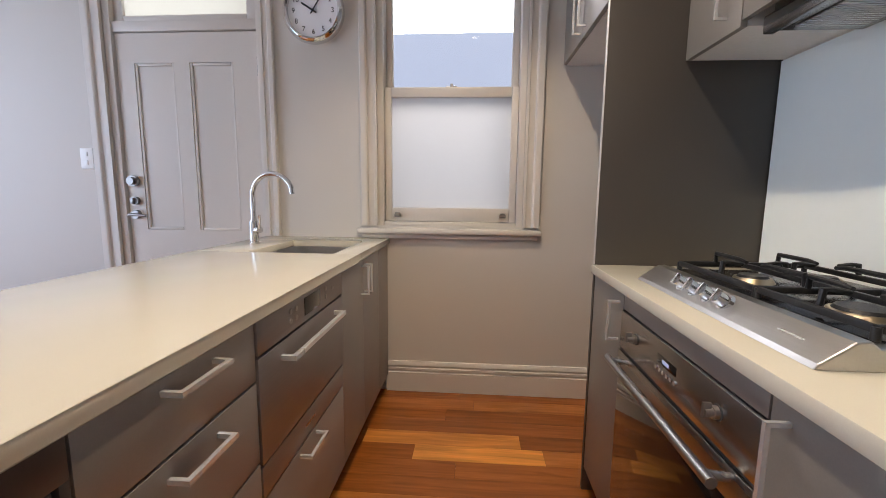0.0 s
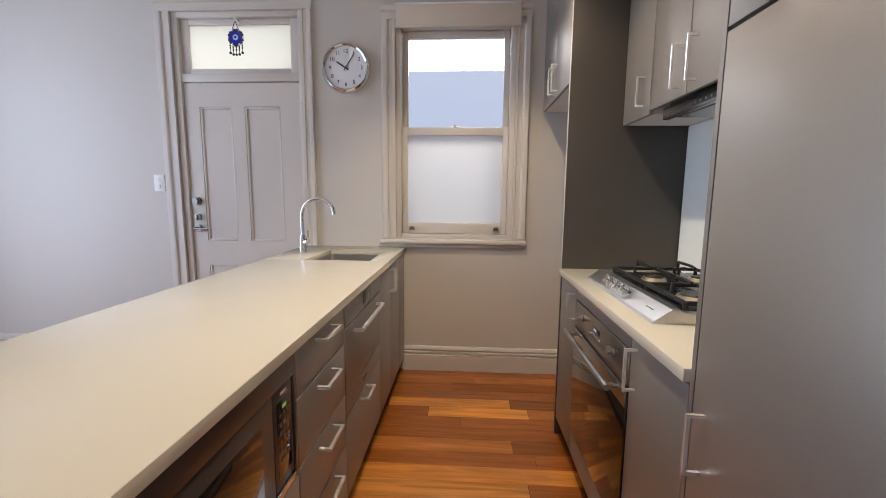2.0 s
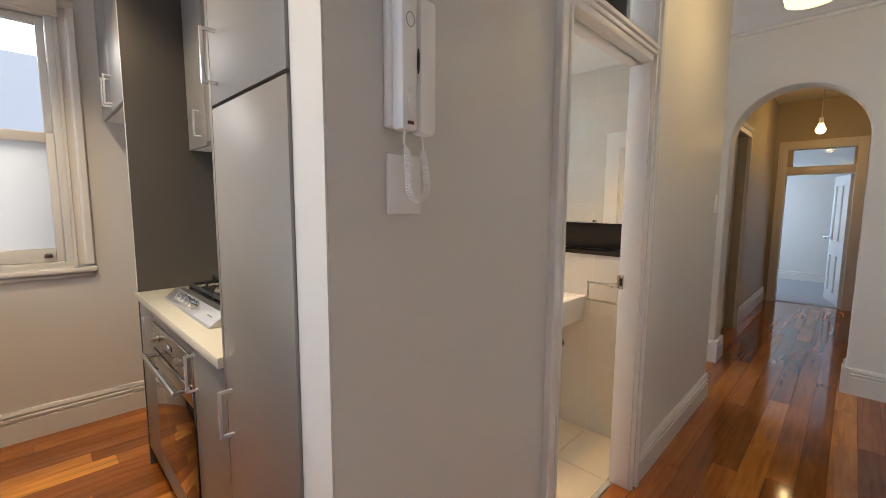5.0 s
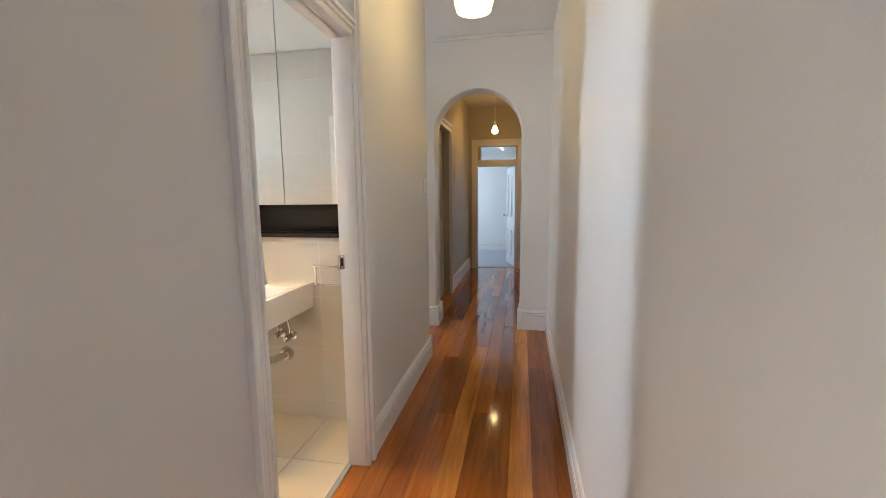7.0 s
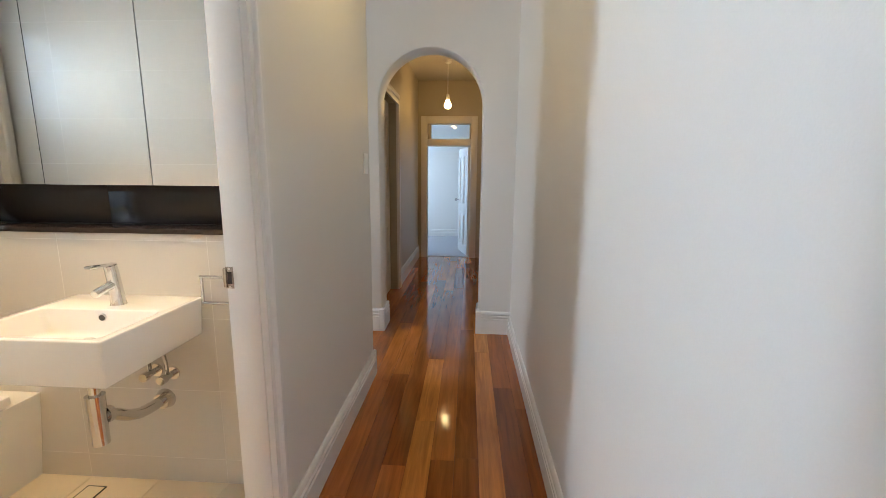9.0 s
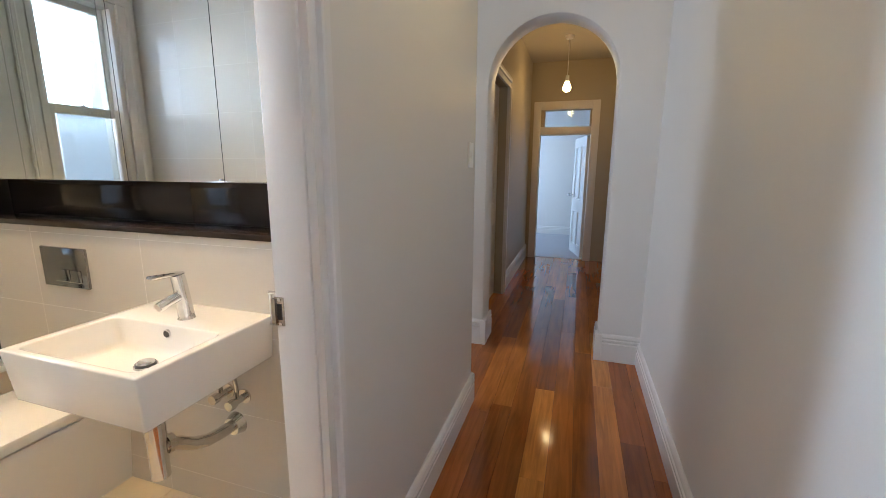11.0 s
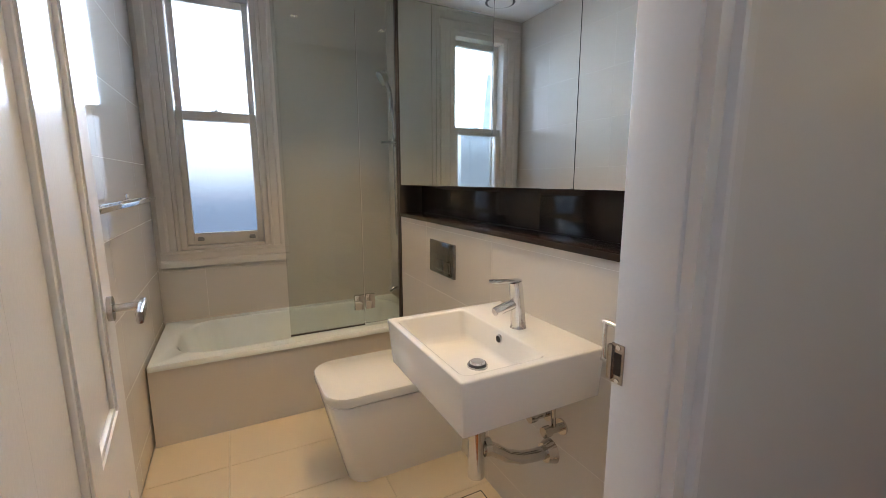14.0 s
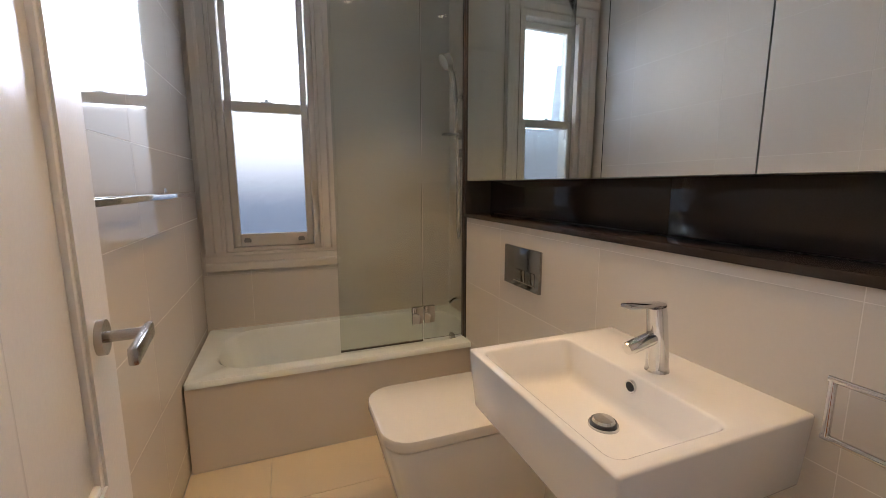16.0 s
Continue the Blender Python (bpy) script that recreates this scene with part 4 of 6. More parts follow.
f = front(T, "door", 0.402, 0.716, 0.10, 0.862, CX, -1)
u_handle(f, (CX, 0.676, 0.715), (CX, 0.676, 0.835), (-1, 0, 0))
solid("plinth", boxes((CX + 0.05, -0.058, 0, CX + 0.065, 1.622, 0.098)), PANEL, "recessed dark kickboard under the cooking run", "kickboard")
solid("cooking_worktop", boxes((CE, 0.402, 0.868, KX - 0.002, 1.623, 0.90), bev=0.003), STONE, "cream stone worktop beside the gas hob", "worktop")
solid("splashback", boxes((KX - 0.008, 0.403, 0.901, KX - 0.0005, 1.622, 1.597)), SPLASH, "pale glass splashback behind the hob", "splashback", "structure")
solid("side_panel", boxes((CX - 0.002, 1.626, 0, KX - 0.001, 1.644, 2.533), bev=0.001), PANEL, "tall dark taupe panel beside the fridge space", "panel")
# thin pale strip paints the highlight along the panel's front edge
solid("panel_edging", boxes((CX - 0.0035, 1.6255, 0.90, CX - 0.0021, 1.6445, 2.533)), EDGELIGHT, "pale strip in place of the highlight along the tall panel edge", "edging")


def gas_hob():
    t = thing("gas_hob", (0.74, 1.01, 0.9), "four-burner stainless steel gas hob on the worktop", "hob")
    x0, x1, y0, y1 = 0.497, 0.985, 0.715, 1.37
    bm = bmesh.new()
    prof = [(x0, 0.901), (x0 + 0.006, 0.909), (x0 + 0.055, 0.944), (x0 + 0.075, 0.946), (x0 + 0.088, 0.936), (x1 - 0.02, 0.934), (x1, 0.92), (x1, 0.901)]
    extrude_poly(bm, [(a, y0, b) for a, b in prof], (0, y1 - y0, 0))
    bmesh.ops.bevel(bm, geom=[e for e in bm.edges if e.calc_length() < 0.4], offset=0.003, segments=2, profile=0.5, affect="EDGES")
    part("body", bm, PALESTEEL, t, "wedge-shaped brushed steel body", False)
    part("pan", boxes((x0 + 0.095, y0 + 0.025, 0.9345, x1 - 0.03, y1 - 0.025, 0.939), bev=0.002), ENAMEL, t, "black enamel pan")
    for ky in (1.16, 1.103, 1.046, 0.989):
        m = Matrix.Translation((x0 + 0.032, ky, 0.929)) @ Matrix.Rotation(radians(-54), 4, "Y")
        k = bmesh.new()
        rod(k, (0, 0, -0.002), (0, 0, 0.006), 0.021, 0.019, 20)
        rod(k, (0, 0, 0.005), (0, 0, 0.026), 0.015, 0.0135, 20)
        box(k, -0.014, -0.0035, 0.02, 0.016, 0.0035, 0.033, 0.002)
        k.transform(m)
        part("knob", k, CHROME, t, "round metal gas knob")
    for bx, by, r in ((0.70, 1.176, 0.04), (0.70, 0.875, 0.052), (0.87, 1.176, 0.034), (0.87, 0.875, 0.04)):
        b = part("burner", rod(bmesh.new(), (bx, by, 0.938), (bx, by, 0.951), r + 0.008, r, 24), BRASS, t, "round metal burner ring")
        part("burner_cap", rod(bmesh.new(), (bx, by, 0.951), (bx, by, 0.957), r - 0.006, r - 0.01, 24), IRON, b, "black burner cap")
    for y_a, y_b in ((y0 + 0.03, 1.005), (1.012, y1 - 0.03)):
        g = bmesh.new()
        xa, xb, s, zt = x0 + 0.105, x1 - 0.04, 0.0055, 0.975
        for yy in (y_a, y_b):
            box(g, xa, yy - s, zt - 0.026, xb, yy + s, zt - 0.012, 0.003)
        for xx in (xa, xb, (xa + xb) / 2):
            box(g, xx - s, y_a, zt - 0.026, xx + s, y_b, zt - 0.012, 0.003)
        for cx in (0.70, 0.87):
            cy = (y_a + y_b) / 2
            for dx, dy in ((1, 0), (-1, 0), (0, 1), (0, -1)):
                px, py = cx + dx * 0.028, cy + dy * 0.028
                qx = cx + dx * 0.078
                qy = y_a if dy < 0 else (y_b if dy > 0 else cy)
                tube(g, [(qx, qy, zt - 0.02), (qx - dx * 0.004, qy - dy * 0.004, zt + 0.012), (px + dx * 0.03, py + dy * 0.03, zt + 0.012), (px, py, zt + 0.008)], [0.006, 0.0065, 0.006, 0.005], 8)
        for xx in (xa, xb):
            for yy in (y_a, y_b):
                rod(g, (xx, yy, 0.937), (xx, yy, zt - 0.015), 0.007, seg=10)
        part("trivet", g, IRON, t, "black cast iron pan support")
    part("maker_badge", boxes((x0 + 0.026, 0.775, 0.9255, x0 + 0.03, 0.83, 0.928)), SATIN, t, "small engraved badge", False)


gas_hob()

# wall cabinets and slide-out hood
UX = 0.70
T = thing("wall_cabinet", (0.85, 1.47, 1.6), "grey laminate wall cabinet with one door", "cabinet", "wall cabinets")
part("carcass", boxes((UX + 0.02, 1.332, 1.603, KX - 0.001, 1.624, 2.533)), CABWHITE, T, "", False)
f = front(T, "door", 1.332, 1.624, 1.60, 2.533, UX, -1)
u_handle(f, (UX, 1.40, 1.648), (UX, 1.40, 1.765), (-1, 0, 0))
T = thing("hood_cabinet", (0.85, 1.03, 1.63), "grey laminate wall cabinet over the range hood", "cabinet", "wall cabinets")
part("carcass", boxes((UX + 0.02, 0.732, 1.70, KX - 0.001, 1.330, 2.533)), CABWHITE, T, "", False)
for a, b, hy in ((1.045, 1.330, 1.095), (0.732, 1.043, 0.99)):
    f = front(T, "door", a, b, 1.615, 2.533, UX, -1)
    u_handle(f, (UX, hy, 1.65), (UX, hy, 1.79), (-1, 0, 0))
T = thing("range_hood", (0.85, 1.03, 1.6), "grey slide-out range hood with mesh filter under the cabinet", "range hood")
part("body", boxes((UX + 0.079, 0.735, 1.588, KX - 0.009, 1.328, 1.698), bev=0.002), STEEL, T, "dull steel canopy")
part("visor", boxes((UX + 0.05, 0.74, 1.576, UX + 0.078, 1.322, 1.622), bev=0.004), STEEL, T, "grey slide-out front")
f = part("filter", boxes((UX + 0.11, 0.77, 1.586, KX - 0.04, 1.29, 1.591), bev=0.001), DARKPLASTIC, T, "dark mesh grease filter")
g = bmesh.new()
for k in range(44):
    box(g, UX + 0.11, 0.775 + k * 0.0118, 1.583, KX - 0.04, 0.781 + k * 0.0118, 1.5865)
part("mesh", g, SATIN, f, "", False)
part("switch_strip", boxes((UX + 0.0485, 0.95, 1.585, UX + 0.0505, 1.09, 1.602)), DARKPLASTIC, T)
for k in range(4):
    part("button", rod(bmesh.new(), (UX + 0.045, 0.97 + k * 0.033, 1.594), (UX + 0.05, 0.97 + k * 0.033, 1.594), 0.0045), NICKEL, T)
T = thing("wall_cabinet", (0.85, 0.56, 1.6), "grey laminate wall cabinet beside the pantry", "cabinet", "wall cabinets")
part("carcass", boxes((UX + 0.02, 0.402, 1.603, KX - 0.001, 0.730, 2.533)), CABWHITE, T, "", False)
f = front(T, "door", 0.402, 0.730, 1.60, 2.533, UX, -1)
u_handle(f, (UX, 0.44, 1.648), (UX, 0.44, 1.765), (-1, 0, 0))
T = thing("fridge_cabinet", (0.7, 2.0, 1.81), "grey laminate cabinet over the empty fridge space", "cabinet", "wall cabinets")
part("carcass", boxes((CX + 0.02, 1.645, 1.812, KX - 0.001, 2.388, 2.533)), CABWHITE, T, "", False)
for a, b, hy in ((1.645, 2.0, 1.955), (2.0, 2.37, 2.045)):
    f = front(T, "door", a, b, 1.81, 2.533, CX, -1)
    u_handle(f, (CX, hy, 1.845), (CX, hy, 1.985), (-1, 0, 0))
PX = 0.445
T = thing("pantry_cabinet", (0.7, 0.16, 0), "tall grey laminate pantry cabinet with two doors", "cabinet")
part("carcass", boxes((CX + 0.02, -0.056, 0.1, KX - 0.001, 0.384, 2.533)), CABIN, T, "", False)
part("side_panel", boxes((0.475, -0.072, 0, KX - 0.001, -0.057, 2.533), (PX, 0.3855, 0, KX - 0.001, 0.4005, 2.533)), CAB, T)
f = front(T, "door", -0.055, 0.384, 0.10, 1.5775, PX, -1)
u_handle(f, (PX, 0.34, 0.70), (PX, 0.34, 0.825), (-1, 0, 0))
f = front(T, "door", -0.055, 0.384, 1.583, 2.533, PX, -1)
u_handle(f, (PX, 0.33, 1.63), (PX, 0.33, 1.755), (-1, 0, 0))
structure("scribe", boxes((0.452, HY + 0.001, 0, 0.4555, -0.0996, 2.68), (0.452, -0.0995, 0, 0.474, -0.0560, 2.68)), HALLPAINT, "painted filler beside the pantry", "filler")

# ---- kitchen: on the window wall ----
T = thing("roller_blind", (-0.12, NY - 0.04, 2.34), "rolled-up cream fabric blind at the window head", "blind")
part("blind_fabric", boxes((-0.525, NY - 0.05, 2.345, 0.283, NY - 0.03, 2.475), bev=0.004), BLINDCLOTH, T)
part("bottom_bar", boxes((-0.525, NY - 0.055, 2.337, 0.283, NY - 0.028, 2.352), bev=0.004), BLINDCLOTH, T)
part("head_rail", boxes((-0.535, NY - 0.05, 2.475, 0.293, NY - 0.026, 2.487), bev=0.003), PLASTIC, T)


def text_mesh(name, body, size, m, material, parent):
    cu = bpy.data.curves.new(name, "FONT")
    cu.body, cu.size, cu.align_x, cu.align_y, cu.extrude = body, size, "CENTER", "CENTER", 0.0006
    tmp = new(name + "_outline", cu)
    bpy.context.view_layer.update()
    me = bpy.data.meshes.new_from_object(tmp.evaluated_get(bpy.context.evaluated_depsgraph_get()))
    bpy.data.objects.remove(tmp)
    me.transform(m)
    me.materials.clear()
    me.materials.append(material)
    ob = new(name, me)
    ob.parent = parent
    if parent.type == "EMPTY":
        ob.matrix_parent_inverse = Matrix.Translation(-parent.location)
    return ob


def wall_clock():
    cx, cz, y = -0.864, 2.096, NY
    t = thing("wall_clock", (cx, y, cz), "round chrome wall clock with a white face", "clock")
    bm = bmesh.new()
    prof = [(0.135, 0.0), (0.162, 0.0), (0.166, 0.018), (0.158, 0.042), (0.146, 0.05), (0.137, 0.044), (0.135, 0.03)]
    n = 64
    rings = [[bm.verts.new((cx + r * math.cos(2 * math.pi * k / n), y - d, cz + r * math.sin(2 * math.pi * k / n))) for k in range(n)] for r, d in prof]
    for a, b in zip(rings, rings[1:] + rings[:1]):
        for k in range(n):
            bm.faces.new((a[k], a[(k + 1) % n], b[(k + 1) % n], b[k]))
    part("rim", bm, CHROME, t, "polished chrome rim")
    face = part("dial", rod(bmesh.new(), (cx, y - 0.001, cz), (cx, y - 0.028, cz), 0.136, seg=64), WHITEFACE, t, "white dial")
    up = Matrix.Rotation(radians(90), 4, "X")
    for h in range(1, 13):
        a = radians(90 - 30 * h)
        text_mesh("numeral", str(h), 0.036, Matrix.Translation((cx + 0.106 * math.cos(a), y - 0.029, cz + 0.106 * math.sin(a))) @ up, INK, face)
    for nm, ang, ln, w, d in (("hour_hand", 302, 0.072, 0.0045, 0.031), ("minute_hand", 34, 0.105, 0.003, 0.034)):
        bm = boxes((-w, -0.001, -0.022, w, 0.001, ln))
        bm.transform(Matrix.Translation((cx, y - d, cz)) @ Matrix.Rotation(radians(ang), 4, "Y"))
        part(nm, bm, INK, t)
    part("hub", rod(bmesh.new(), (cx, y - 0.028, cz), (cx, y - 0.038, cz), 0.006), INK, t)


wall_clock()


def eye_charm():
    cx, cz, y = -1.617, 2.302, NY - 0.002
    t = thing("eye_charm", (cx, y, cz - 0.1), "blue glass eye charm with hanging beads on the fanlight", "ornament")
    bm = rod(bmesh.new(), (cx, y - 0.012, cz), (cx, y, cz), 0.047, seg=28)
    part("disc", bm, BLUEGLASS, t, "cobalt blue glass disc")
    part("iris", rod(bmesh.new(), (cx, y - 0.014, cz), (cx, y - 0.011, cz), 0.019, seg=20), PALEBLUE, t, "pale blue iris")
    part("pupil", rod(bmesh.new(), (cx, y - 0.0155, cz), (cx, y - 0.013, cz), 0.008, seg=16), BLUEGLASS, t)
    for k in range(18):
        a = 2 * math.pi * k / 18
        part("rim_bead", ball(bmesh.new(), (cx + 0.05 * math.cos(a), y - 0.008, cz + 0.05 * math.sin(a)), 0.008, seg=10), BEAD if k % 3 else CHROME, t)
    bm = bmesh.new()
    tube(bm, [(cx - 0.025, y - 0.008, cz + 0.045), (cx, y - 0.008, cz + 0.105)], 0.0025, 6)
    tube(bm, [(cx + 0.025, y - 0.008, cz + 0.045), (cx, y - 0.008, cz + 0.105)], 0.0025, 6)
    part("cord", bm, BEAD, t)
    bm = rod(bmesh.new(), (cx, y + 0.03, cz + 0.118), (cx, y - 0.008, cz + 0.118), 0.011)
    tube(bm, [(cx, y - 0.012, cz + 0.116), (cx, y - 0.014, cz + 0.102), (cx, y - 0.006, cz + 0.1)], 0.003, 6)
    part("hook", bm, SATIN, t)
    for k, dz in zip(range(-2, 3), (0.012, 0.002, 0, 0.002, 0.012)):
        sx, z0 = cx + k * 0.021, cz - 0.048 + dz
        bm = bmesh.new()
        tube(bm, [(sx, y - 0.008, z0), (sx, y - 0.008, z0 - 0.06)], 0.0018, 6)
        for q in (0.014, 0.03):
            ball(bm, (sx, y - 0.008, z0 - q), 0.0055, (1, 1, 1.5), 8)
        ball(bm, (sx, y - 0.008, z0 - 0.062), 0.009, seg=10)
        part("bead_string", bm, BEAD, t)


eye_charm()


def rocker_switch(at, w, h, n, label, out=-1, group=""):
    x, y, z = at
    t = thing("light_switch", at, label, "switch", group)
    part("plate", boxes((x - w / 2, y + out * 0.009, z - h / 2, x + w / 2, y, z + h / 2), bev=0.003), PLASTIC, t)
    for k in range(n):
        zz = z + (k - (n - 1) / 2) * h * 0.42
        part("rocker", boxes((x - 0.009, y + out * 0.013, zz - 0.013, x + 0.009, y + out * 0.006, zz + 0.013), bev=0.002), PLASTIC, t)


rocker_switch((-2.238, NY, 1.33), 0.078, 0.116, 2, "white plastic double rocker switch beside the back door")
rocker_switch((3.262, HY, 1.345), 0.076, 0.116, 1, "white plastic rocker switch at the corridor end")


def downlight(x, y, z, label):
    t = thing("downlight", (x, y, z), label, "downlight", "ceiling downlights")
    bm = bmesh.new()
    n = 28
    rings = [[bm.verts.new((x + r * math.cos(2 * math.pi * k / n), y + r * math.sin(2 * math.pi * k / n), z - d)) for k in range(n)] for r, d in ((0.046, 0.0), (0.044, 0.005), (0.033, 0.004), (0.031, 0.0))]
    for a, b in zip(rings, rings[1:]):
        for k in range(n):
            bm.faces.new((a[k], a[(k + 1) % n], b[(k + 1) % n], b[k]))
    part("trim_ring", bm, CHROME, t)
    part("lens", rod(bmesh.new(), (x, y, z - 0.001), (x, y, z - 0.003), 0.031, seg=24), SPOTLENS, t, "glowing lens")


for kx, ky in ((-0.02, 1.62), (-0.02, 0.55)):
    downlight(kx, ky, CEILZ, "small recessed warm kitchen downlight")


# ---- corridor and hallway ----
def intercom():
    x, y = 0.620, HY
    t = thing("intercom", (x, y, 1.47), "white plastic wall intercom handset with a coiled cord", "intercom")
    part("base", boxes((x - 0.042, y - 0.02, 1.478, x + 0.045, y, 1.712), bev=0.004), PLASTIC, t)
    b = part("body", boxes((x - 0.037, y - 0.052, 1.47, x + 0.003, y - 0.018, 1.722), bev=0.009), PLASTIC, t)
    g = boxes((x + 0.005, y - 0.056, 1.466, x + 0.048, y - 0.022, 1.716), bev=0.01)
    part("handset", g, PLASTIC, t, "white handset")
    part("finger_recess", ball(bmesh.new(), (x + 0.004, y - 0.05, 1.60), 0.03, (0.07, 0.12, 0.8), 14), DARKPLASTIC, t)
    for k in range(3):
        part("button", rod(bmesh.new(), (x - 0.018, y - 0.051, 1.505 + k * 0.019), (x - 0.018, y - 0.0545, 1.505 + k * 0.019), 0.007 - 0.001 * k), PLASTIC, b, "", True)
    part("lock_button", boxes((x - 0.025, y - 0.0545, 1.481, x - 0.011, y - 0.051, 1.487)), RED, b, "dark red button")
    ring = [(x - 0.0175 + 0.0095 * math.cos(2 * math.pi * k / 16), y - 0.0522, 1.668 + 0.013 * math.sin(2 * math.pi * k / 16)) for k in range(17)]
    part("speaker_ring", tube(bmesh.new(), ring, 0.0009, 6), SATIN, b, "thin grey speaker ring")
    core = [Vector((x - 0.018, y - 0.035, 1.472)), Vector((x - 0.019, y - 0.035, 1.448)), Vector((x - 0.017, y - 0.042, 1.43))]
    for k in range(25):
        a = math.pi + math.pi * k / 24
        core.append(Vector((x + 0.003 + 0.024 * math.cos(a), y - 0.05, 1.372 + 0.032 * math.sin(a))))
    core += [Vector((x + 0.022, y - 0.044, 1.43)), Vector((x + 0.026, y - 0.038, 1.448)), Vector((x + 0.027, y - 0.035, 1.468))]
    dense = []
    for a, b2 in zip(core, core[1:]):
        steps = max(2, int((b2 - a).length / 0.0004))
        dense += [a.lerp(b2, s / steps) for s in range(steps)]
    coil, run = [], 0.0
    for i, p in enumerate(dense):
        d = (dense[min(i + 1, len(dense) - 1)] - dense[max(i - 1, 0)]).normalized()
        run += 0.0004
        s = d.cross(Vector((0, 1, 0)))
        ends = min(1, max(0, (i - 75) / 20), max(0, (len(dense) - 75 - i) / 20))
        ph = run / 0.0046 * 2 * math.pi
        coil.append(p + (s * math.cos(ph) + Vector((0, 1, 0)) * math.sin(ph)) * 0.0056 * ends)
    part("coiled_cord", tube(bmesh.new(), coil, 0.0019, 5), PLASTIC, t, "white coiled cord")
    w = thing("cover_plate", (0.628, y, 1.37), "blank white plastic cover plate under the intercom", "cover plate")
    part("plate", boxes((0.582, y - 0.012, 1.312, 0.666, y, 1.430), bev=0.004), PLASTIC, w)


intercom()


def hall_bulb():
    x, y = 6.37, -0.49
    t = thing("pendant_bulb", (x, y, 2.1), "bare warm bulb hanging on a cord in the hallway", "pendant lamp")
    part("ceiling_rose", rod(bmesh.new(), (x, y, 2.72), (x, y, 2.69), 0.05, 0.04, 20), PLASTIC, t)
    part("cord", tube(bmesh.new(), [(x, y, 2.70), (x + 0.002, y, 2.5), (x, y, 2.30)], 0.004, 8), PLASTIC, t)
    part("lamp_holder", rod(bmesh.new(), (x, y, 2.31), (x, y, 2.245), 0.019, 0.022), PLASTIC, t)
    bm = ball(bmesh.new(), (x, y, 2.18), 0.045, seg=20)
    rod(bm, (x, y, 2.248), (x, y, 2.21), 0.02, 0.034)
    part("bulb", bm, BULB, t, "glowing warm bulb").visible_shadow = False


hall_bulb()


def paper_pendant():
    x, y = 2.55, -0.625
    t = thing("pendant_lamp", (x, y, 2.22), "lit cream drum shade hanging from the corridor ceiling", "pendant lamp")
    part("cord", tube(bmesh.new(), [(x, y, 2.68), (x, y, 2.43)], 0.004, 8), PLASTIC, t)
    part("ceiling_rose", rod(bmesh.new(), (x, y, 2.68), (x, y, 2.66), 0.045, 0.038, 20), PLASTIC, t)
    bm = bmesh.new()
    n = 40
    prof = [(0.04, 2.40), (0.075, 2.392), (0.098, 2.365), (0.108, 2.32), (0.102, 2.265), (0.09, 2.22)]
    rings = [[bm.verts.new((x + r * math.cos(2 * math.pi * k / n), y + r * math.sin(2 * math.pi * k / n), z)) for k in range(n)] for r, z in prof]
    for a, b in zip(rings, rings[1:]):
        for k in range(n):
            bm.faces.new((a[k], a[(k + 1) % n], b[(k + 1) % n], b[k]))
    bmesh.ops.solidify(bm, geom=bm.faces[:], thickness=0.002)
    part("shade", bm, SHADE, t, "glowing cream shade").visible_shadow = False
    bm = ball(bmesh.new(), (x, y, 2.30), 0.04, seg=16)
    rod(bm, (x, y, 2.43), (x, y, 2.35), 0.02)
    part("bulb", bm, BULB, t, "glowing bulb").visible_shadow = False


paper_pendant()

# ---- bathroom ----
RX = 2.355                            # tiled service wall behind basin and toilet
structure("service_wall", boxes((RX + 0.009, -0.075, -0.02, 2.515, 1.765, 1.05)), GROUT, "low tiled service wall behind basin and toilet", "wall")
NICHE = thing("stone_niche", (2.43, 0.85, 1.052), "dark brown stone shelf niche over the tiled service wall", "niche")
part("ledge", boxes((RX - 0.012, -0.074, 1.052, 2.513, 1.768, 1.072), bev=0.002), DARKSTONE, NICHE, "dark stone ledge with a polished edge")
for a, b in ((-0.074, 0.6985), (0.70, 1.768)):
    part("back_panel", boxes((2.49, a, 1.0725, 2.513, b, 1.232), bev=0.001), DARKSTONE, NICHE)
solid("edge_trim", boxes((RX - 0.004, 1.766, 0.0, 2.512, 1.776, 2.498), bev=0.001), mat("dark_metal_trim", (0.06, 0.05, 0.045), 0.4, 0.6), "dark metal edge trim at the end of the service wall", "trim", "structure")
T = thing("mirror_cabinet", (2.43, 0.87, 1.234), "wide mirrored cabinet over the dark niche", "mirror cabinet")
part("carcass", boxes((RX + 0.018, -0.074, 1.234, 2.513, 1.7655, 2.497)), CABWHITE, T, "", False)
for a, b in ((-0.074, 0.3955), (0.3985, 0.8205), (0.8235, 1.2885), (1.2915, 1.765)):
    part("mirror_door", boxes((RX, a, 1.232, RX + 0.017, b, 2.497), bev=0.0006), MIRROR, T, "mirrored door", False)


